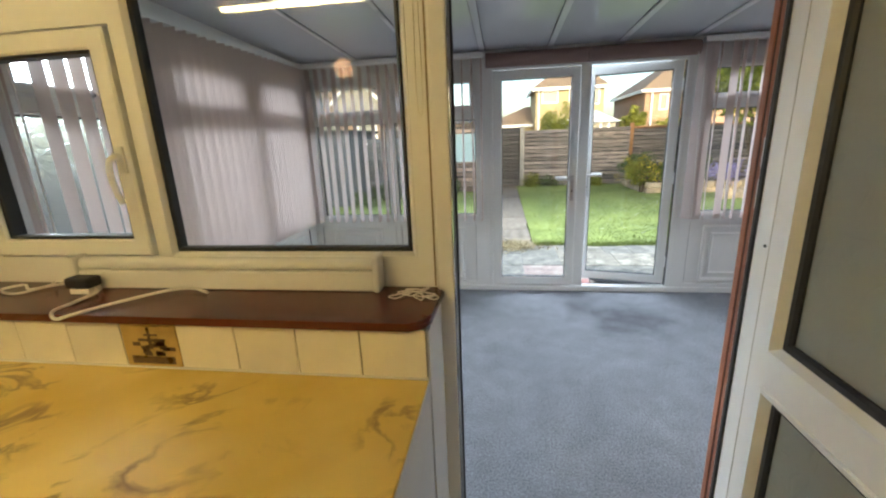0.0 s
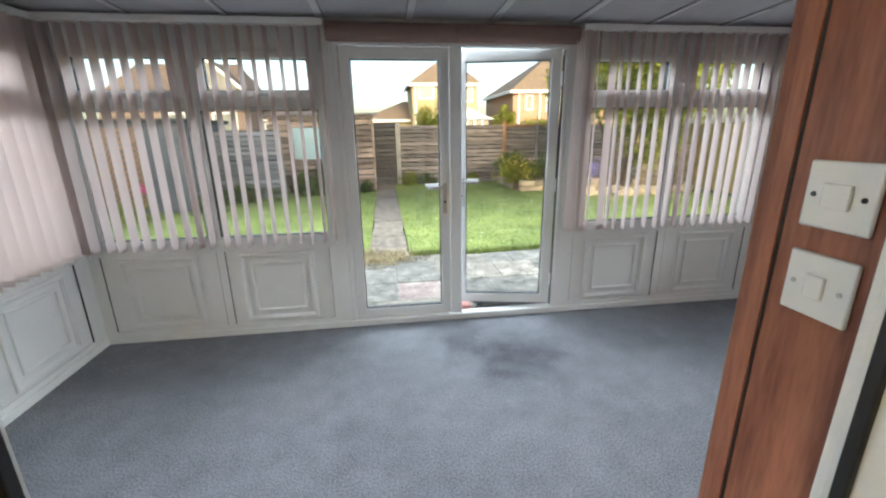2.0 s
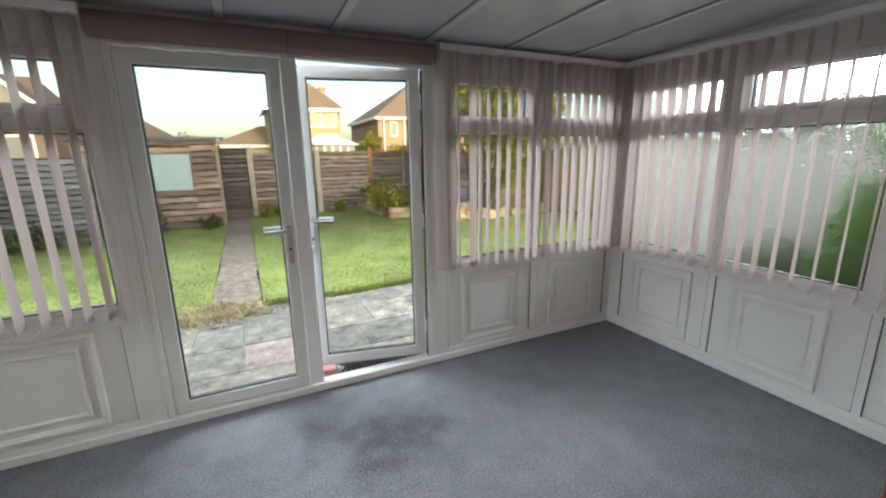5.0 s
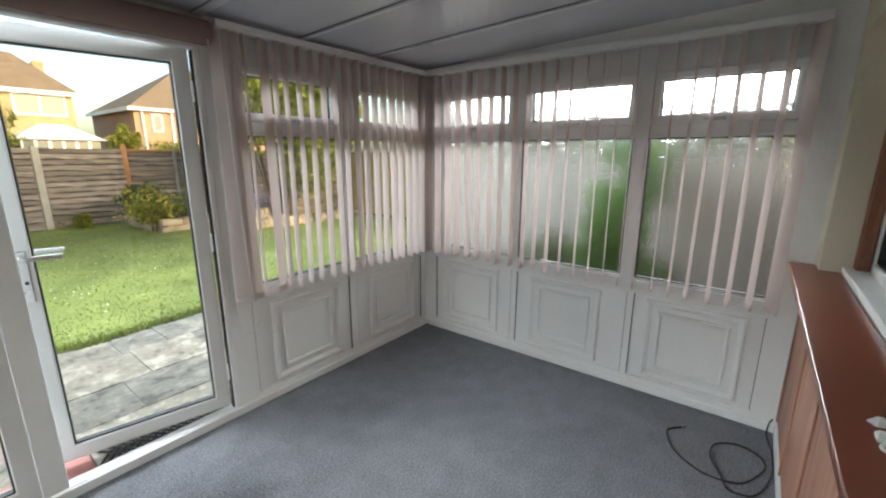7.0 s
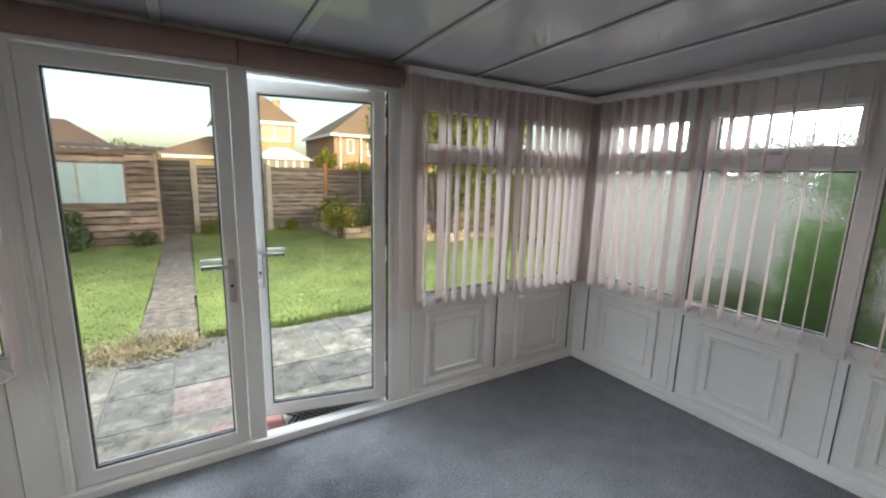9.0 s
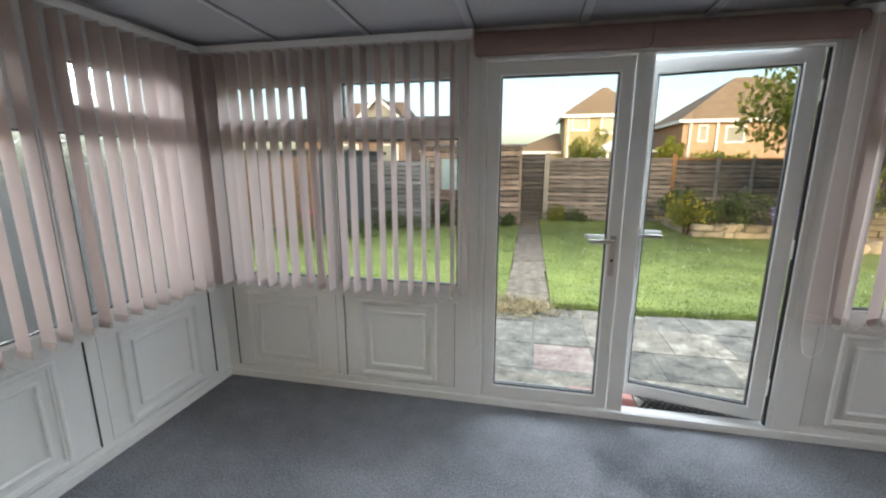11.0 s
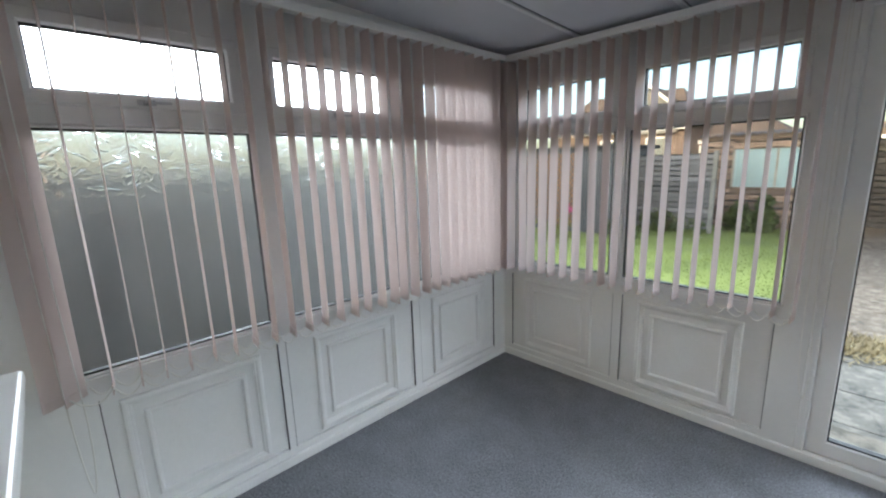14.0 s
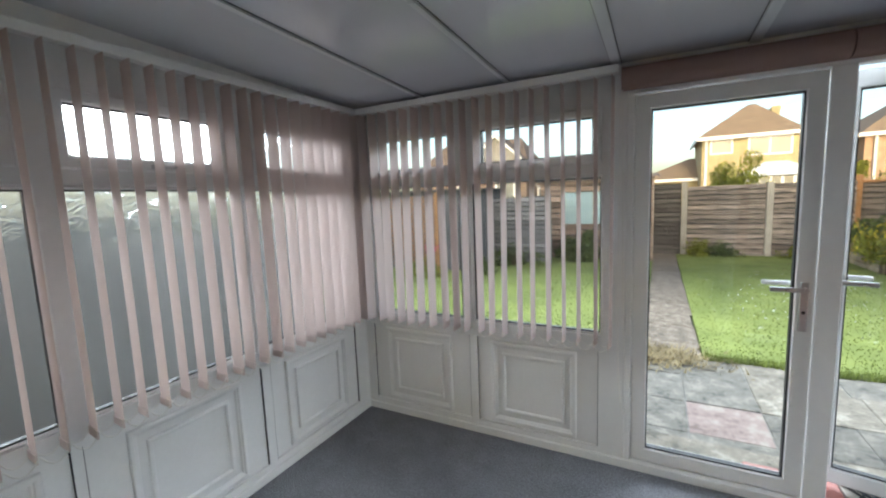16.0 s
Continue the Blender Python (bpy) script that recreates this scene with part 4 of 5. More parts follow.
for i in range(15):
    ob = new("tile", TILE_ME)
    ob.parent = tiles
    ob.location = (-0.198 - 0.168 * (i + 1), KIN - 0.0035, 0.9125)
    if i == 4:
        bm = bmesh.new()
        box(bm, 0.0012, -0.0075, 0.0012, 0.1658, -0.0005, 0.133, 0.002)
        ob.data = mesh_of("tile", bm, TILEDARK)
        bm = bmesh.new()
        rng = random.Random(3)
        for k in range(16):
            x, z = 0.03 + 0.105 * rng.random(), 0.035 + 0.035 * rng.random()
            box(bm, x, -0.0086, z, x + 0.022, -0.0076, z + 0.011)
        box(bm, 0.02, -0.0085, 0.012, 0.15, -0.0076, 0.034)
        box(bm, 0.08, -0.0085, 0.06, 0.088, -0.0076, 0.12)
        box(bm, 0.05, -0.0085, 0.078, 0.13, -0.0076, 0.086)
        box(bm, 0.07, -0.0085, 0.095, 0.11, -0.0076, 0.1)
        part("painted_motif", bm, PAINTBROWN, ob, "dark brown painted motif")
bm = bmesh.new()
pts = [(-2.69, 0.935), (-0.24, 0.935)] + [(-0.24 + 0.05 * math.sin(a), 0.985 - 0.05 * math.cos(a)) for a in [i * math.pi / 12 for i in range(1, 6)]] + [(-0.19, 0.985), (-0.182, KY - 0.0005), (-2.69, KY - 0.0005)]
lo_v = [bm.verts.new((x, y, 1.046)) for x, y in pts]
up_v = [bm.verts.new((x, y, 1.068)) for x, y in pts]
bm.faces.new(lo_v[::-1]), bm.faces.new(up_v)
for i in range(len(pts)):
    j = (i + 1) % len(pts)
    bm.faces.new((lo_v[i], lo_v[j], up_v[j], up_v[i]))
bmesh.ops.bevel(bm, geom=[e for e in bm.edges if abs(e.verts[0].co.z - e.verts[1].co.z) < 1e-5], offset=0.005, segments=2, affect="EDGES")
solid("kitchen_sill", bm, KSILL, "dark oxblood window sill with a rounded corner", "window sill", "structure")
kb = thing("roller_blind", "white roller blind mechanism lying against the kitchen window", "blind", (-0.86, 1.135, 1.069))
bm = bmesh.new()
box(bm, -0.49, 0.0, 0.0, 0.48, 0.052, 0.058, 0.004)
part("rail", bm, UPVC, kb)
bm = bmesh.new()
cyl(bm, (-0.49, 0.022, 0.078), (0.478, 0.022, 0.078), 0.019, seg=20)
part("tube", bm, UPVC, kb)
for x in (-0.505, 0.48):
    bm = bmesh.new()
    box(bm, x, -0.012, 0.0, x + 0.018, 0.052, 0.106, 0.006)
    part("bracket", bm, UPVC, kb)
bm = bmesh.new()
rng = random.Random(8)
pts = []
for k in range(34):
    a = k * 0.95
    r = 0.018 + 0.016 * math.sin(k * 1.7)
    pts.append((-0.262 + 0.03 * math.sin(k * 0.37) + r * math.cos(a) * 1.3, 1.122 + 0.02 * math.cos(k * 0.53) + r * math.sin(a), 1.0715 + 0.0012 * (k % 5)))
pts += [(-0.225, 1.095, 1.073), (-0.20, 1.082, 1.071), (-0.188, 1.095, 1.071), (-0.205, 1.112, 1.071), (-0.232, 1.10, 1.072)]
tube(bm, smooth_path(pts, 5), 0.0019, 6)
solid("tangled_cord", bm, CORD, "tangled off-white cord lying on the dark sill", "cord")
pg = thing("power_adapter", "black plug adapter with a white base lying on the dark sill", "adapter", (-1.31, 1.10, 1.068))
bm = bmesh.new()
box(bm, -0.03, -0.025, 0.018, 0.055, 0.025, 0.052, 0.008)
part("plug_body", bm, BLACK, pg)
bm = bmesh.new()
box(bm, -0.02, -0.022, 0.0, 0.05, 0.022, 0.0185, 0.004)
part("base", bm, UPVC, pg)
bm = bmesh.new()
tube(bm, smooth_path([(0.05, 0, 0.01), (0.085, -0.03, 0.012), (0.085, -0.10, 0.008), (0.09, -0.16, 0.008), (0.115, -0.178, -0.006), (0.16, -0.172, 0.004), (0.23, -0.10, 0.012), (0.31, -0.01, 0.014), (0.37, 0.015, 0.012), (0.43, 0.0, 0.006)], 6), 0.0045, 8)
part("cable", bm, CORD, pg, "thick white cable")
bm = bmesh.new()
tube(bm, smooth_path([(-1.36, 1.12, 1.08), (-1.43, 1.15, 1.076), (-1.5, 1.10, 1.075), (-1.56, 1.13, 1.078), (-1.6, 1.09, 1.075), (-1.5, 1.06, 1.075), (-1.42, 1.1, 1.09), (-1.46, 1.14, 1.086)], 6), 0.004, 8)
solid("white_cable", bm, CORD, "loose white cable bundled on the dark sill", "cable")
lamp = thing("strip_light", "fluorescent strip light on the kitchen ceiling", "light", (-1.25, -0.42, 2.42))
bm = bmesh.new()
box(bm, -0.64, -0.03, -0.045, 0.64, 0.03, -0.001, 0.006)
part("batten", bm, UPVC, lamp)
bm = bmesh.new()
cyl(bm, (-0.6, 0, -0.062), (0.6, 0, -0.062), 0.015, seg=14)
part("glowing_tube", bm, emitter("tube_glow", (1.0, 0.73, 0.28), 20.0), lamp, "warm glowing tube")

globe = thing("globe_lamp", "small round warm ceiling lamp in the kitchen", "light", (-1.45, -1.5, 2.42))
bm = bmesh.new()
cyl(bm, (0, 0, -0.2), (0, 0, -0.001), 0.006)
part("cord", bm, CORD, globe)
bm = bmesh.new()
bmesh.ops.create_uvsphere(bm, u_segments=20, v_segments=12, radius=0.085, matrix=Matrix.Translation((0, 0, -0.28)))
part("shade", bm, emitter("globe_glow", (1.0, 0.5, 0.22), 2.0), globe, "glowing round shade")

# ---- sunroom loose things ----
cable = thing("coaxial_cable", "black aerial cable coiled loosely on the grey carpet", "cable", (2.9, 1.7, 0))
keys = [(3.014, 1.847), (2.95, 1.905), (2.87, 1.895), (2.76, 1.835), (2.68, 1.71), (2.70, 1.57), (2.80, 1.50), (2.92, 1.46), (3.0, 1.495), (3.03, 1.59), (2.95, 1.68), (2.83, 1.69), (2.70, 1.635), (2.62, 1.60), (2.66, 1.50), (2.85, 1.437), (3.05, 1.432), (3.18, 1.45), (3.25, 1.455)]
bm = bmesh.new()
tube(bm, smooth_path([(x - 2.9, y - 1.7, 0.005 + (0.006 if 9 < i < 14 else 0)) for i, (x, y) in enumerate(keys)] + [(0.365, -0.25, 0.06), (0.37, -0.262, 0.09)], 6), 0.0042, 8)
part("lead", bm, BLACK, cable)
bm = bmesh.new()
cyl(bm, (0.114, 0.147, 0.006), (0.138, 0.135, 0.007), 0.0055, seg=10)
part("plug", bm, STEEL, cable, "small steel plug")

# ---- garden ----
GZ = -0.16
def sheet(name, x0, y0, x1, y1, z, material, label, category):
    bm = bmesh.new()
    bm.faces.new([bm.verts.new(p) for p in ((x0, y0, z), (x1, y0, z), (x1, y1, z), (x0, y1, z))])
    return solid(name, bm, material, label, category, "structure")


sheet("ground", -2500, -2500, 2500, 2500, GZ - 0.04, surf("rough_ground", (0.075, 0.08, 0.05), 0.95, 0.3, 0.8, 0.5, 40), "ground with grass reaching the distance", "ground")
bm = bmesh.new()
box(bm, 0.45, 6.38, GZ - 0.04, 8.5, 14.3, GZ + 0.02)
box(bm, -6.5, 6.38, GZ - 0.04, -0.1, 14.3, GZ + 0.02)
solid("lawn", bm, LAWN, "green lawn in the back garden, dotted with daisies", "lawn", "structure")

rng = random.Random(5)
pav = thing("patio", "weathered stone paving slabs outside the garden doors", "patio", (0, 0, GZ), kind="structure")
one_box("bedding", CONCRETE, (-2.4, 4.08, -0.035, 5.0, 6.40, -0.0065), pav)
rowy = [4.48, 4.84, 5.34, 5.9, 6.4]
for r in range(4):
    widths = [0.6, 0.45, 0.62, 0.42, 0.42, 0.505, 0.62, 0.45, 0.75, 0.6, 0.6, 0.75]
    x = 0.16 - sum(widths[:5])
    for k, w in enumerate(widths):
        if k > 5 or k < 4:
            w = w + (0.06, -0.09, 0.11)[(r + k) % 3] * (0 if k == 3 else 1)
        bm = bmesh.new()
        box(bm, x + 0.004, rowy[r] + 0.004, -0.012, x + w - 0.004, rowy[r + 1] - 0.004, rng.uniform(-0.005, 0.005), 0.006)
        for v in bm.verts:
            v.co.x += rng.uniform(-0.004, 0.004)
            v.co.y += rng.uniform(-0.004, 0.004)
        part("slab", bm, SLABPINK if (r == 1 and k == 5) else SLABGREY if k in (4, 5) else rng.choice((SLAB, SLAB, SLAB, SLABGREY)), pav)
        x += w
step = thing("door_step", "low concrete step with red tiles outside the garden doors", "step", (0, 0, GZ), kind="structure")
one_box("step_block", SLAB, (-0.4, 4.06, -0.035, 1.9, 4.47, 0.158), step, 0.012)
QUARRY = surf("red_quarry_tile", (0.42, 0.17, 0.14), 0.6, 0.2, 8, 0.1)
for i in range(2):
    one_box("tile", QUARRY, (0.46 + i * 0.2, 4.064, 0.158, 0.655 + i * 0.2, 4.28, 0.186), step, 0.004)
one_box("mat_well", POST, (0.862, 4.064, 0.158, 1.72, 4.28, 0.186), step, 0.004)
mat_thing = thing("door_mat", "black rubber mesh mat on the step", "mat", (1.225, 4.172, GZ + 0.187))
bm = bmesh.new()
for i in range(17):
    x = -0.30 + i * 0.0375
    for s in (1, -1):
        tube(bm, [(x - s * 0.06, -0.085, 0.008), (x + s * 0.06, 0.085, 0.008)], 0.006, 5)
box(bm, -0.36, -0.095, 0.0, 0.36, -0.083, 0.014, 0.003)
box(bm, -0.36, 0.083, 0.0, 0.36, 0.095, 0.014, 0.003)
part("mesh", bm, BLACK, mat_thing)

path = thing("garden_path", "narrow old concrete path running to the gate", "path", (0, 0, GZ), kind="structure")
y = 6.3
while y < 14.4:
    d = rng.uniform(0.5, 0.75)
    one_box("slab", PATHSLAB, (-0.10 + rng.uniform(-0.02, 0.02), y + 0.006, -0.04, 0.44 + rng.uniform(-0.02, 0.02), y + d - 0.006, 0.006 + rng.uniform(-0.006, 0.006)), path, 0.008)
    y += d


def blades(name, spots, material, label, category, h=(0.02, 0.05), w=0.006, lean=0.5):
    """Many small pointed leaves on spots."""
    vs, fs = [], []
    for x, y, z in spots:
        a, hh, k = rng.uniform(0, 6.28), rng.uniform(*h), rng.uniform(-lean, lean)
        dx, dy = math.cos(a) * w, math.sin(a) * w
        i = len(vs)
        vs += [(x - dx, y - dy, z), (x + dx, y + dy, z), (x + dy * k / w * hh, y - dx * k / w * hh, z + hh)]
        fs.append((i, i + 1, i + 2))
    me = bpy.data.meshes.new(name)
    me.from_pydata(vs, [], fs)
    me.materials.append(material)
    return tagged(new(name, me), label, category, "", "stuff")


spots = []
for _ in range(52000):
    y = 6.38 + 7.9 * rng.random() ** 1.5
    x = rng.uniform(-5.5, 8.2)
    if not -0.1 < x < 0.45:
        spots.append((x, y, GZ + 0.018))
blades("grass", spots, GRASS, "short green lawn grass", "grass", (0.008, 0.022), 0.010)
spots = [(x, 6.38 + 0.03 * math.sin(3.1 * x) + 0.02 * math.sin(8.3 * x) + rng.uniform(-0.05, 0.05), GZ) for x in (rng.uniform(0.47, 4.8) for _ in range(3200))]
blades("edge_grass", spots, GRASS, "longer grass along the lawn edge", "grass", (0.03, 0.085), 0.008)
spots = []
for _ in range(700):
    cx = rng.choice((1.7, 3.4, 4.2, 1.2, -2.5))
    spots.append((rng.gauss(cx, 0.9), rng.gauss(9.2, 1.5), GZ + 0.06))
spots = [s for s in spots if not -0.15 < s[0] < 0.6 and 6.4 < s[1] < 14]
blades("daisies", spots, DAISY, "white daisies in the lawn", "flowers", (0.008, 0.014), 0.013, 1.5)
spots = [(rng.gauss(-0.05, 0.28), rng.gauss(6.3, 0.16), GZ + 0.01) for _ in range(1800)]
blades("dry_clippings", spots, STRAW, "dry straw-coloured clippings on the path", "clippings", (0.01, 0.07), 0.01, 3.0)


def lap_board(bm, x0, x1, z, h, depth, seed, n=10):
    """A wavy-edged overlapping board along x, leaning outwards at its foot."""
    r = random.Random(seed)
    top = [bm.verts.new((x0 + (x1 - x0) * i / n, 0.0, z + h)) for i in range(n + 1)]
    wob = [r.uniform(-0.02, 0.02) for _ in range(n + 1)]
    bot = [bm.verts.new((x0 + (x1 - x0) * i / n, -depth, z + wob[i])) for i in range(n + 1)]
    und = [bm.verts.new((x0 + (x1 - x0) * i / n, -depth + 0.012, z + wob[i] + 0.002)) for i in range(n + 1)]
    for a, b in ((top, bot), (bot, und)):
        for i in range(n):
            bm.faces.new((a[i], a[i + 1], b[i + 1], b[i]))


def lap_panel(parent, x0, x1, z0, z1, material, seed, step=0.125, name="board"):
    z, k = z0, 0
    while z < z1 - 0.02:
        bm = bmesh.new()
        lap_board(bm, x0, x1, z, step * 0.80, 0.05, seed * 100 + k)
        part(name, bm, material, parent)
        z += step
        k += 1
    # dark sheet behind the gaps draws the shadow lines under the boards
    one_box("gap_shade_backing", DARKTRIM_GAPSHADE, (x0, 0.002, z0, x1, 0.016, z1), parent)


fence = thing("fence", "weathered brown lap-board fence panels between concrete posts", "fence", (0, 14.3, GZ))
for i, (a, b) in enumerate(((0.68, 2.35), (2.49, 3.98))):
    lap_panel(fence, a, b, 0.08, 1.74, FENCE, i + 1)
for x, h in ((0.61, 1.96), (2.42, 1.84)):
    one_box("post", POST, (x - 0.065, -0.07, -0.05, x + 0.065, 0.05, h), fence, 0.012)
one_box("gravel_board", CONCRETE, (0.55, -0.02, -0.04, 3.98, 0.02, 0.08), fence)
gate = thing("garden_gate", "dark stained boarded gate between shed and fence", "gate", (0, 14.36, GZ))
lap_panel(gate, -0.3, 0.54, 0.02, 1.90, FENCEDARK, 9)
fence2 = thing("fence", "low dark fence with pale posts and an orange end post", "fence", (0, 14.5, GZ))
lap_panel(fence2, 4.1, 8.6, 0.02, 1.72, FENCE, 12)
one_box("post", ORANGEWOOD, (3.99, -0.12, -0.02, 4.11, -0.02, 1.92), fence2, 0.006)
one_box("post", CONCRETE, (5.15, -0.1, -0.02, 5.22, -0.035, 1.85), fence2, 0.006)
one_box("post", CONCRETE, (6.0, -0.1, -0.02, 6.07, -0.035, 1.85), fence2, 0.006)
one_box("rail", ORANGEWOOD, (4.1, -0.09, 1.74, 8.6, -0.03, 1.80), fence2, 0.006)

shed = thing("garden_shed", "weathered brown lap-board garden shed with corrugated roof", "shed", (0, 12.9, GZ))
for (a, b, z0, z1, sd) in ((-2.85, -2.28, 0.05, 2.02, 21), (-2.28, -0.66, 0.05, 0.92, 22), (-2.28, -0.66, 1.80, 2.02, 23), (-0.66, -0.14, 0.05, 2.02, 24)):
    lap_panel(shed, a, b, z0, z1, SHEDWOOD, sd, 0.15)
one_box("corner_post", SHEDWOOD, (-0.15, -0.05, 0.0, -0.09, 0.03, 2.02), shed, 0.004)
one_box("body", SHEDWOOD, (-2.85, 0.1, 0.0, -0.14, 2.2, 2.0), shed)
one_box("window_frame", SHEDWOOD, (-2.28, -0.035, 0.90, -0.66, -0.012, 0.945), shed)
one_box("window_frame", SHEDWOOD, (-2.28, -0.035, 1.775, -0.66, -0.012, 1.82), shed)
for x in (-2.28, -1.5, -0.7):
    one_box("mullion", SHEDWOOD if x > -1 else POST, (x, -0.036, 0.945, x + 0.04, -0.011, 1.775), shed)
one_box("covered_pane", CURTAIN, (-2.25, -0.01, 0.945, -0.68, 0.005, 1.775), shed, 0, "pale blue covered pane")
bm = bmesh.new()
n = 90
rows = [[bm.verts.new((-3.0 + 3.05 * i / n, y0, z0 + 0.022 * math.sin(i * 1.25))) for i in range(n + 1)] for y0, z0 in ((-0.16, 2.09), (2.3, 2.24))]
rows.append([bm.verts.new(v.co + Vector((0, 0, -0.012))) for v in rows[0]])
for i in range(n):
    bm.faces.new((rows[0][i], rows[0][i + 1], rows[1][i + 1], rows[1][i]))
    bm.faces.new((rows[0][i], rows[2][i], rows[2][i + 1], rows[0][i + 1]))
part("corrugated_roof", bm, surf("brown_roof_sheet", (0.17, 0.14, 0.12), 0.85, 0.3, 4, 0.3, 30), shed)
one_box("fascia", SHEDWOOD, (-2.95, -0.06, 2.0, -0.08, -0.03, 2.07), shed)

lean = thing("garden_screen", "silver-grey lap-board screen panel with a white end post", "fence", (-3.1, 11.7, GZ))
lap_panel(lean, -0.95, 0.72, 0.1, 1.72, FENCEGREY, 31, 0.115)
one_box("post", CONCRETE, (0.72, -0.05, 0.0, 0.80, 0.03, 1.76), lean, 0.005)
out = thing("outbuilding", "low grey rendered outbuilding with a dark roof edge", "outbuilding", (-4.9, 10.6, GZ))
one_box("wall", GREYSHEET, (-1.6, -0.2, 0.0, 0.95, 2.2, 1.88), out)
one_box("roof_edge", DARKTRIM_GAPSHADE, (-1.7, -0.3, 1.88, 1.05, 2.3, 1.96), out)
trel = thing("trellis", "orange stained diamond trellis panels", "trellis", (-5.1, 9.6, GZ))
bm = bmesh.new()
for i in range(-14, 12):
    for s in (1, -1):
        x0 = i * 0.11
        if s > 0:
            p, q = Vector((x0, 0, 0.25)), Vector((x0 + 1.55, 0, 1.8))
        else:
            p, q = Vector((x0 + 1.55, 0.012, 0.25)), Vector((x0, 0.012, 1.8))
        d = q - p
        lo_t, hi_t = 0.0, 1.0
        for lim, sign in ((-0.8, 1), (0.75, -1)):
            t = (lim - p.x) / d.x
            if d.x * sign > 0:
                lo_t = max(lo_t, t)
            else:
                hi_t = min(hi_t, t)
        if hi_t - lo_t > 0.03:
            tube(bm, [p + d * lo_t, p + d * hi_t], 0.013, 4)
part("lattice", bm, ORANGEWOOD, trel)
for x in (-0.82, 0.0, 0.76):
    one_box("post", ORANGEWOOD, (x - 0.03, -0.02, 0.0, x + 0.03, 0.04, 1.88), trel, 0.004)

for name, x, ya, yb, h, m, lab in (("side_fence", -3.25, -3.0, 4.9, 1.55, FENCEMID, "grey boundary fence beside the sunroom"), ("side_fence", 5.6, -3.0, 6.0, 1.75, FENCEPALE, "grey boundary fence beside the sunroom"),
                                   ("side_fence", 8.9, 6.0, 14.4, 1.75, YELLOWFENCE, "yellowish boarded boundary fence")):
    sf = thing(name, lab, "fence", (x, 0, GZ))
    y = ya
    while y < yb:
        one_box("board", m, (-0.02, y, 0, 0.02, min(yb, y + 0.145), h), sf, 0.003)
        y += 0.15


def crown(bm, c, r, n, size, seed, squash=1.0, shell_from=0.55):
    """Small folded leaves scattered through an uneven crown of clumps."""
    g = random.Random(seed)
    clumps = [(Vector((g.gauss(0, 0.45), g.gauss(0, 0.45), g.gauss(0, 0.42) * squash)) * r, g.uniform(0.35, 0.6) * r) for _ in range(16)]
    for _ in range(n):
        o, cr = g.choice(clumps)
        d = Vector((g.gauss(0, 1), g.gauss(0, 1), g.gauss(0, 1))).normalized() * cr * g.uniform(shell_from, 1.0)
        p = Vector(c) + o + d
        q = Euler((g.uniform(0, 6.28), g.uniform(0, 6.28), g.uniform(0, 6.28))).to_matrix()
        s = size * g.uniform(0.6, 1.3)
        v = [bm.verts.new(p + q @ Vector(k) * s) for k in ((-1, 0, 0), (0, -0.45, 0.1), (1, 0, 0), (0, 0.45, 0.1))]
        bm.faces.new((v[0], v[1], v[2])), bm.faces.new((v[0], v[2], v[3]))


def bush(name, label, c, r, n, size, material, seed, squash=0.8, category="shrub", stems=5, trunk=0.03):
    g = random.Random(seed)
    b = thing(name, label, category, (c[0], c[1], GZ))
    bm = bmesh.new()
    h = c[2] - GZ
    for _ in range(stems):
        e = Vector((g.uniform(-0.6, 0.6) * r, g.uniform(-0.5, 0.5) * r, h + g.uniform(-0.2, 0.5) * r))
        m = Vector((e.x * 0.4, e.y * 0.4, e.z * 0.55))
        s0 = Vector((e.x * 0.12, e.y * 0.12, 0))
        cyl(bm, s0, m, trunk, trunk * 0.7, 7), cyl(bm, m, e, trunk * 0.7, trunk * 0.2, 6)
    part("stems" if stems > 1 else "trunk", bm, BARK, b)
    bm = bmesh.new()
    crown(bm, (0, 0, h), r, n, size, seed, squash)
    part("crown", bm, material, b)
    return b


bush("laurel_tree", "large bright green leafy tree beside the lawn", (6.5, 11.6, 2.75), 1.95, 15000, 0.085, LEAF, 1, 0.75, "tree", 7, 0.05)
bush("shrub", "green shrub outside the textured side window", (4.8, 2.74, 1.05), 0.36, 8000, 0.05, SHRUBLEAF, 2, 2.6)
bush("shrub", "dark green low shrub outside the side window", (4.95, 3.3, 0.25), 0.5, 2500, 0.05, LEAFDARK, 3, 0.7)
bush("shrub", "low fresh green growth below the textured side window", (4.55, 4.05, 0.1), 0.38, 1600, 0.045, SHRUBLEAF, 11, 0.6)
bush("shrub", "green shrub showing over the back fence", (1.75, 15.4, 1.75), 0.65, 2500, 0.05, LEAF, 4, 0.7)
bush("shrub", "green shrub by the neighbouring houses", (10.3, 36.0, 2.3), 0.8, 1200, 0.14, LEAF, 5, 0.8)
bush("shrub", "green shrub below the neighbouring brick house", (13.0, 34.0, 1.4), 1.5, 2000, 0.14, LEAF, 6, 0.5)
bush("shrub", "green shrub beyond the shed", (-2.4, 36.0, 2.3), 1.2, 1200, 0.14, LEAF, 7, 0.6)
bush("shrub", "dark spiky shrub in front of the shed", (-1.75, 12.45, 0.08), 0.42, 1500, 0.08, LEAFDARK, 8, 0.6)
bush("shrub", "low green growth at the foot of the screen", (-3.2, 11.5, 0.05), 0.55, 1200, 0.05, LEAFDARK, 10, 0.5)
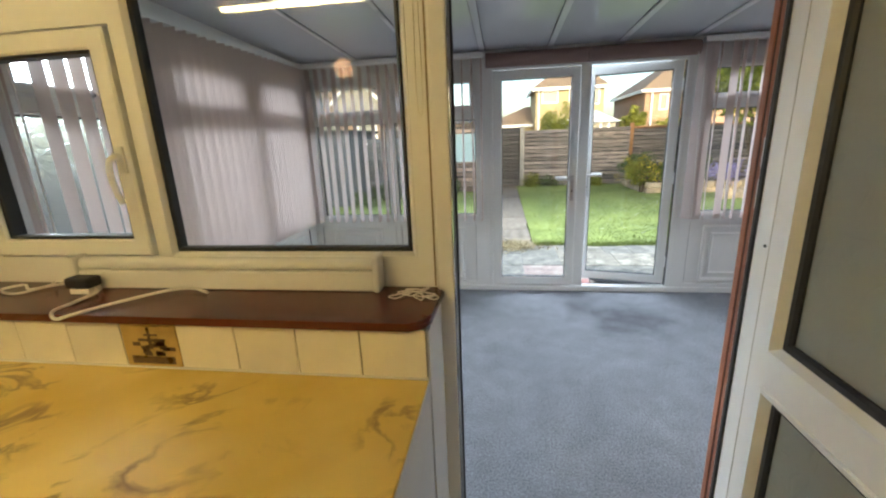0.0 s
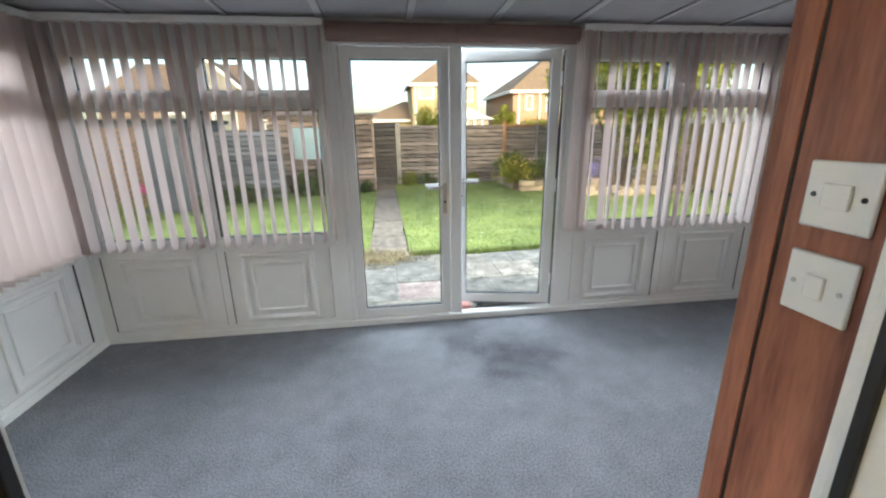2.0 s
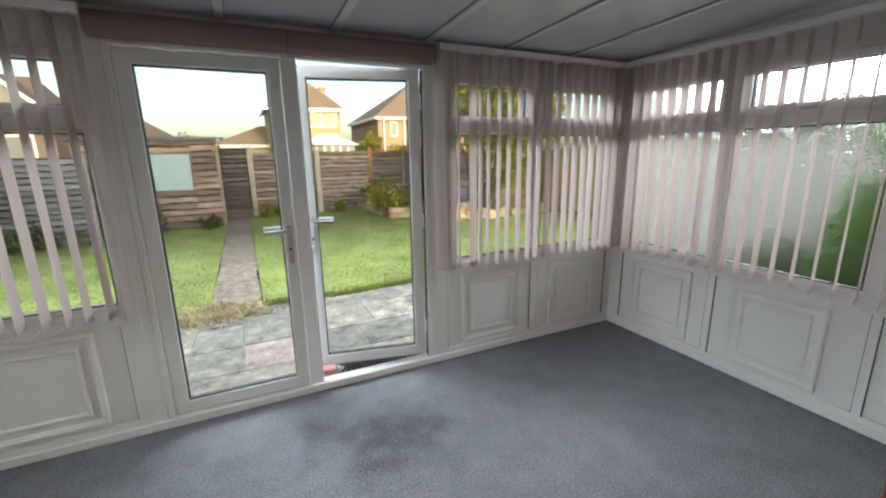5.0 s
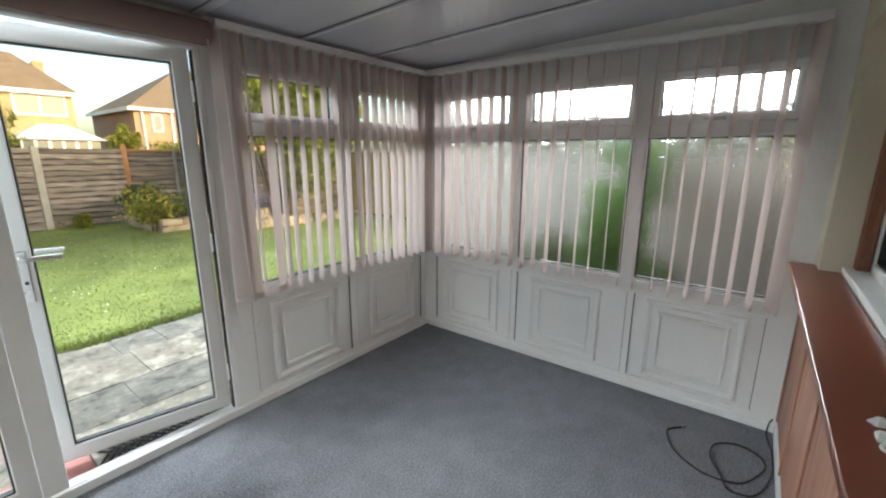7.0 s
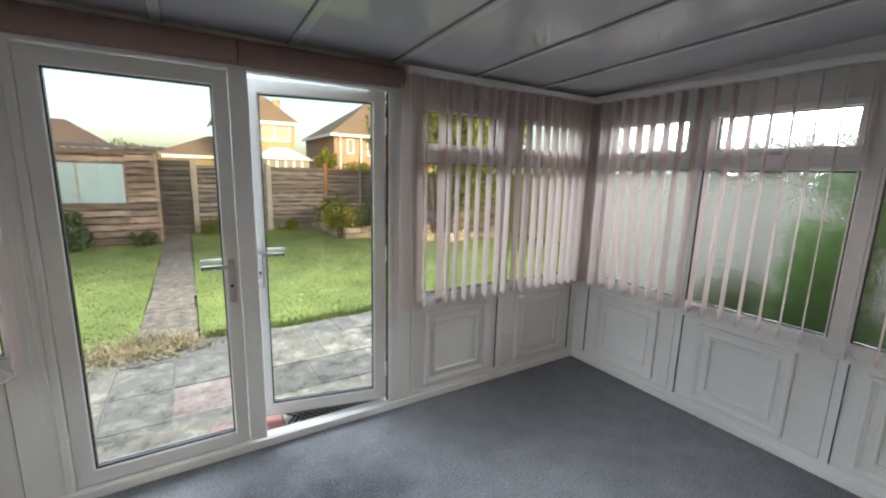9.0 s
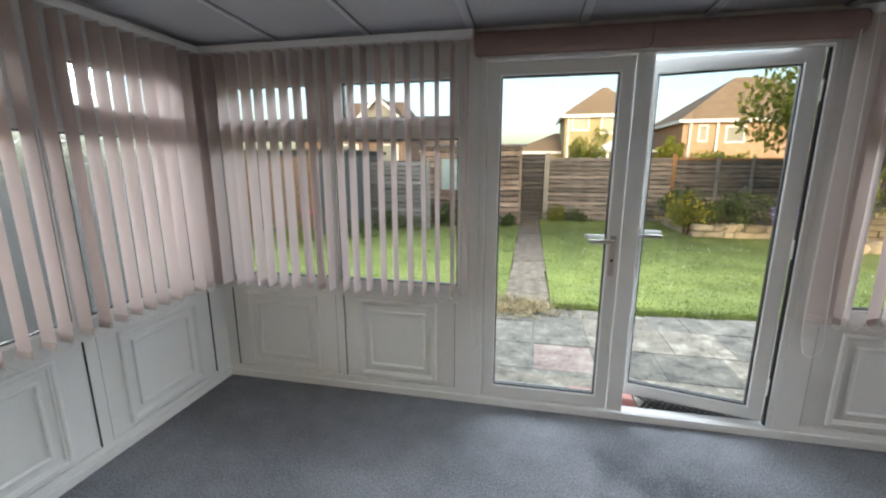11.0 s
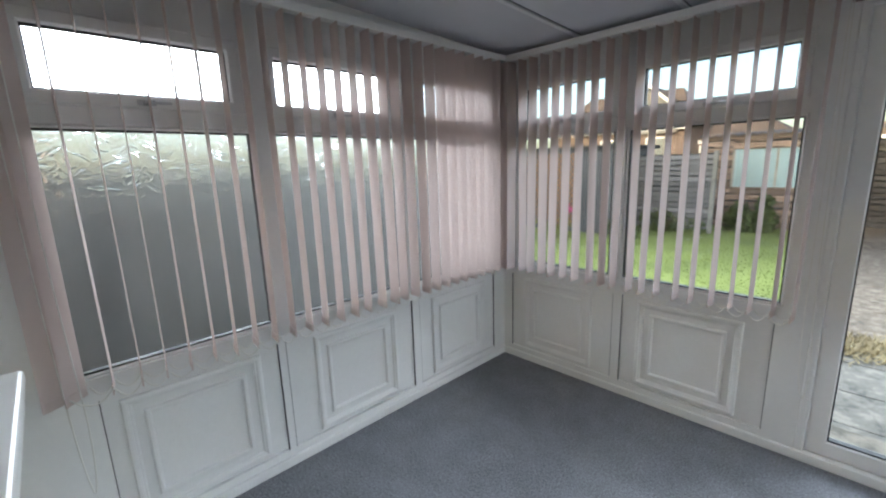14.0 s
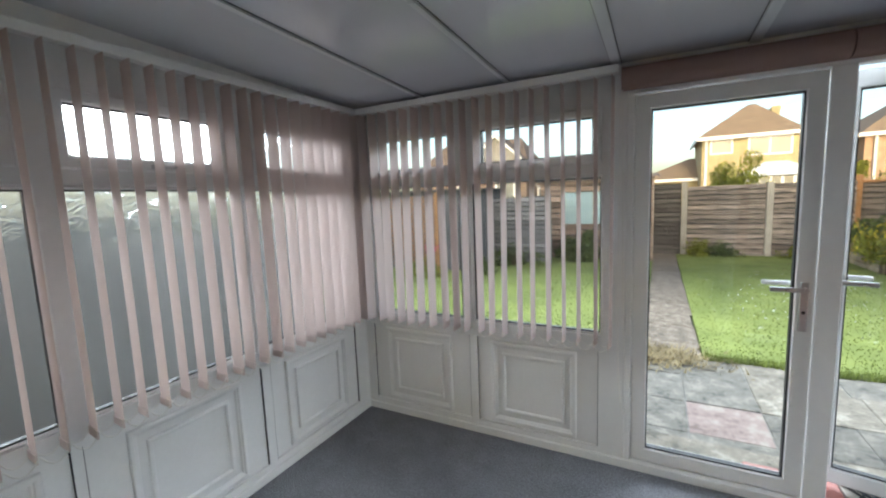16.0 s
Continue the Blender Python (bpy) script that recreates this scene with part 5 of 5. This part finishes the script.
for i, (x, y, r) in enumerate(((0.95, 13.9, 0.3), (1.5, 14.0, 0.35), (2.9, 14.0, 0.25), (-0.45, 12.6, 0.22), (-4.6, 9.3, 0.4), (-3.6, 10.2, 0.35))):
    bush("border_plant", "small green border plant at the lawn edge", (x, y, 0.02), r, 700, 0.035, LEAFDARK if i % 2 else LEAF, 40 + i, 0.7, "plant", 3, 0.008)

bed = thing("raised_bed", "raised flower bed walled with uneven buff stones", "flower bed", (4.75, 12.75, GZ))
one_box("soil", SOIL, (-0.85, -0.75, 0.0, 1.4, 1.2, 0.26), bed, 0.03)
g = random.Random(4)
for k in range(2):
    x = -0.95
    while x < 1.5:
        w = g.uniform(0.18, 0.45)
        st = one_box("stone", STONE, (-w / 2, -0.09, -0.085, w / 2, 0.1, g.uniform(0.06, 0.1)), bed, 0.035)
        st.location = (x + w / 2, -0.84 + g.uniform(-0.04, 0.04), k * 0.15 + 0.085)
        st.rotation_euler = (g.uniform(-0.1, 0.1), g.uniform(-0.12, 0.12), g.uniform(-0.2, 0.2))
        x += w - 0.02
    y = -0.7
    while y < 1.2:
        w = g.uniform(0.16, 0.34)
        one_box("stone", STONE, (-1.02 + g.uniform(-0.03, 0.03), y, k * 0.11, -0.84, y + w - 0.015, k * 0.11 + 0.1), bed, 0.02)
        y += w
bush("flowering_plant", "yellow flowering plant in the raised bed", (3.75, 12.05, 0.40), 0.40, 420, 0.03, YELLOWFLOWER, 51, 0.8, "plant", 6, 0.008)
bush("shrub", "dark green shrub in the raised bed", (3.8, 12.8, 0.55), 0.45, 1500, 0.045, LEAFDARK, 52, 0.8)
bush("shrub", "green shrub in the raised bed", (4.7, 12.3, 0.4), 0.5, 1700, 0.045, LEAFDARK, 53, 0.7)
bush("shrub", "fresh green leafy plant among the yellow flowers", (3.75, 12.15, 0.34), 0.42, 1100, 0.04, LEAF, 58, 0.7)
orn = thing("bird_table", "small dark garden ornament on a post in the flower bed", "ornament", (4.95, 12.3, GZ + 0.25))
bm = bmesh.new()
cyl(bm, (0, 0, 0), (0, 0, 0.62), 0.035, 0.025)
part("post", bm, BARK, orn)
bm = bmesh.new()
box(bm, -0.14, -0.12, 0.62, 0.14, 0.12, 0.66, 0.008)
part("tray", bm, BARK, orn)
bm = bmesh.new()
cyl(bm, (0, 0, 0.76), (0, 0, 0.9), 0.17, 0.02, 4)
part("roof", bm, DARKTRIM_GAPSHADE, orn)
for k in range(26):
    st = thing("rockery_stone", "rounded buff rockery stone at the lawn edge", "stone", (5.2 + 0.12 * k + g.uniform(-0.05, 0.05), 10.7 + g.uniform(-0.2, 0.2), GZ), "rockery stones")
    bm = bmesh.new()
    bmesh.ops.create_icosphere(bm, subdivisions=2, radius=1.0)
    sc = Vector((g.uniform(0.1, 0.2), g.uniform(0.1, 0.18), g.uniform(0.09, 0.16)))
    for v in bm.verts:
        v.co = Vector((v.co.x * sc.x, v.co.y * sc.y, v.co.z * sc.z + sc.z * 0.7)) * (1 + 0.25 * noise.noise(v.co * 1.7 + Vector((k, 0, 0))))
    part("rock", bm, STONE, st)
bush("flowering_plant", "pale purple flowering plant by the rockery", (5.35, 10.95, 0.45), 0.33, 900, 0.03, PURPLEFLOWER, 54, 0.8, "plant", 5, 0.008)
bush("flowering_plant", "pink flowers beside the trellis", (-4.45, 9.5, 0.5), 0.12, 150, 0.03, PINKFLOWER, 55, 0.8, "plant", 3, 0.006)
wallst = thing("stone_wall", "buff stone garden wall beneath the tree", "wall", (7.3, 11.9, GZ))
for k in range(9):
    x = -0.2 + 0.05 * k
    while x < 1.5:
        w = g.uniform(0.2, 0.4)
        one_box("stone", STONE, (x, g.uniform(-0.03, 0.03), k * 0.13, x + w - 0.015, 0.25, k * 0.13 + 0.12), wallst, 0.015)
        x += w


hedge = thing("hedge", "tall grey-green hedge beyond the side fence", "hedge", (9.6, 2.5, GZ))
bm = bmesh.new()
for k in range(7):
    crown(bm, (0, -4.5 + 1.5 * k, 1.75), 1.3, 1500, 0.09, 70 + k, 0.9)
part("foliage", bm, LEAFDARK, hedge)
nb = thing("neighbour_wall", "pale rendered wall of the neighbouring house", "house", (-8.5, 0.0, GZ))
one_box("wall", GREYSHEET, (-0.3, -6.0, 0, 0.0, 6.5, 1.62), nb)
one_box("roof_edge", UPVC, (-0.4, -6.2, 1.62, 0.15, 6.7, 1.70), nb)


# ---- houses beyond ----
def hip_house(label, x0, x1, y0, y1, eaves, ridge, material, windows, ridge_in=2.5, chimney=None, roof=ROOFTILE, pipes=(), ridge_x=None):
    h = thing("neighbour_house", label, "house", ((x0 + x1) / 2, y0, GZ))
    o = Vector(h.location)
    bm = bmesh.new()
    box(bm, x0 - o.x, 0, 0, x1 - o.x, y1 - y0, eaves - GZ)
    part("wall", bm, material, h)
    bm = bmesh.new()
    e = 0.35
    ym = (y1 - y0) / 2
    ra, rb = ridge_x or (x0 + ridge_in, x1 - ridge_in)
    v = [bm.verts.new(p) for p in ((x0 - o.x - e, -e, eaves - GZ), (x1 - o.x + e, -e, eaves - GZ), (x1 - o.x + e, y1 - y0 + e, eaves - GZ), (x0 - o.x - e, y1 - y0 + e, eaves - GZ),
                                   (ra - o.x, ym, ridge - GZ), (rb - o.x, ym, ridge - GZ))]
    for f in ((0, 1, 5, 4), (1, 2, 5), (2, 3, 4, 5), (3, 0, 4), (3, 2, 1, 0)):
        bm.faces.new([v[i] for i in f])
    rf = part("roof", bm, roof, h)
    bm = bmesh.new()
    box(bm, x0 - o.x - e, -e - 0.06, eaves - GZ - 0.22, x1 - o.x + e, -e + 0.02, eaves - GZ + 0.02)
    box(bm, x0 - o.x - e - 0.06, -e, eaves - GZ - 0.22, x0 - o.x - e + 0.02, y1 - y0, eaves - GZ + 0.02)
    part("gutter_board", bm, UPVC, h)
    for wx0, wz0, wx1, wz1 in windows:
        bm = bmesh.new()
        P = lambda u, w, v: (u - o.x, w, v - GZ)
        frame_ring(bm, P, wx0, wz0, wx1, wz1, 0.12, -0.06, 0.1)
        k = max(1, round((wx1 - wx0) / 1.1))
        for i in range(1, k):
            c = wx0 + (wx1 - wx0) * i / k
            wbox(bm, P, c - 0.05, -0.05, wz0 + 0.1, c + 0.05, 0.05, wz1 - 0.1)
        wn = part("window", bm, UPVC, h)
        bm = bmesh.new()
        wbox(bm, P, wx0 + 0.1, -0.02, wz0 + 0.1, wx1 - 0.1, -0.01, wz1 - 0.1)
        part("pane", bm, DARKPANE, wn)
    for px in pipes:
        bm = bmesh.new()
        cyl(bm, (px - o.x, -0.12, 0), (px - o.x, -0.12, eaves - GZ), 0.09)
        part("drainpipe", bm, UPVC, h)
    if chimney:
        bm = bmesh.new()
        box(bm, chimney[0] - o.x - 0.24, ym - 0.3, eaves - GZ, chimney[0] - o.x + 0.24, ym + 0.3, chimney[1] - GZ)
        box(bm, chimney[0] - o.x - 0.3, ym - 0.36, chimney[1] - GZ - 0.25, chimney[0] - o.x + 0.3, ym + 0.36, chimney[1] - GZ - 0.1)
        part("chimney", bm, material, h)
    return h


hip_house("pale yellow brick house with a brown hipped roof", 2.75, 8.35, 38, 45, 5.3, 7.9, YELLOWBRICK, [(3.24, 4.05, 4.64, 5.1), (5.5, 3.8, 8.0, 5.1)], 3.4, (7.6, 7.55), pipes=(3.0,), ridge_x=(5.9, 6.4))
hip_house("orange brick house with a brown hipped roof", 11.6, 24.0, 38, 48, 4.75, 8.6, ORANGEBRICK, [(14.6, 3.0, 16.0, 4.3), (12.7, 3.1, 13.4, 4.4)], 5.2, None, pipes=(14.0, 12.1))
hip_house("low bungalow with a brown tiled roof", -1.6, 6.5, 41, 48, 2.5, 4.3, YELLOWBRICK, [], 3.9)
far_house = hip_house("brown brick house with a tiled roof and white gable boards", -17.0, -8.2, 30, 36, 3.4, 6.0, DULLBRICK, [(-10.5, 1.4, -9.0, 2.8), (-13.5, 1.4, -12.0, 2.8)], 1.2, roof=DARKROOF)
hip_house("brown brick bungalow beyond the screen", -9.5, -3.5, 33, 40, 2.5, 4.3, DULLBRICK, [(-8.2, 1.0, -7.0, 2.2), (-6.0, 1.0, -4.6, 2.2)], 2.2, roof=DARKROOF)
o = Vector(far_house.location)
bm = bmesh.new()
v = [bm.verts.new(Vector(p) - o) for p in ((-12.0, 29.6, 3.0), (-8.6, 29.6, 3.0), (-8.6, 29.6, 4.3), (-10.2, 29.6, 5.75), (-12.0, 29.6, 4.3), (-10.2, 33.0, 5.75), (-8.6, 33.0, 4.3), (-12.0, 33.0, 4.3))]
bm.faces.new([v[i] for i in (0, 1, 2, 3, 4)])
part("gable_wall", bm, CONCRETE, far_house)
bm = bmesh.new()
v = [bm.verts.new(Vector(p) - o) for p in ((-8.3, 29.3, 4.12), (-10.2, 29.3, 5.86), (-12.1, 29.3, 4.12), (-8.3, 33.0, 4.12), (-10.2, 33.0, 5.86), (-12.1, 33.0, 4.12))]
bm.faces.new((v[0], v[1], v[4], v[3])), bm.faces.new((v[1], v[2], v[5], v[4]))
part("gable_roof", bm, DARKROOF, far_house)
for xe in (-8.3, -12.1):
    bm = bmesh.new()
    v = [bm.verts.new(Vector((x, y, z + dz)) - o) for y in (29.24, 29.29) for x, z in ((xe, 4.1), (-10.2, 5.84)) for dz in (-0.12, 0.12)]
    for f in ((0, 2, 3, 1), (4, 5, 7, 6), (0, 1, 5, 4), (2, 6, 7, 3), (1, 3, 7, 5), (0, 4, 6, 2)):
        bm.faces.new([v[i] for i in f])
    part("bargeboard", bm, UPVC, far_house)
gaz = thing("white_conservatory", "white glazed conservatory with a pyramid roof behind the fence", "conservatory", (6.8, 34.5, GZ))
one_box("base", UPVC, (-1.85, 0, 0, 1.85, 3.4, 1.75), gaz)
for i in range(6):
    one_box("window", DARKPANE, (-1.7 + i * 0.6, -0.04, 1.78, -1.25 + i * 0.6, 0.02, 2.4), gaz)
    one_box("pillar", UPVC, (-1.85 + i * 0.6, -0.05, 1.75, -1.7 + i * 0.6, 0.1, 2.45), gaz)
one_box("inner_wall", GREYSHEET, (-1.7, 0.05, 1.75, 1.7, 3.2, 2.4), gaz)
bm = bmesh.new()
v = [bm.verts.new(p) for p in ((-2.1, -0.3, 2.45), (2.1, -0.3, 2.45), (2.1, 3.7, 2.45), (-2.1, 3.7, 2.45), (-0.6, 1.7, 3.4), (0.6, 1.7, 3.4))]
for f in ((0, 1, 5, 4), (1, 2, 5), (2, 3, 4, 5), (3, 0, 4), (3, 2, 1, 0)):
    bm.faces.new([v[i] for i in f])
part("roof", bm, UPVC, gaz)
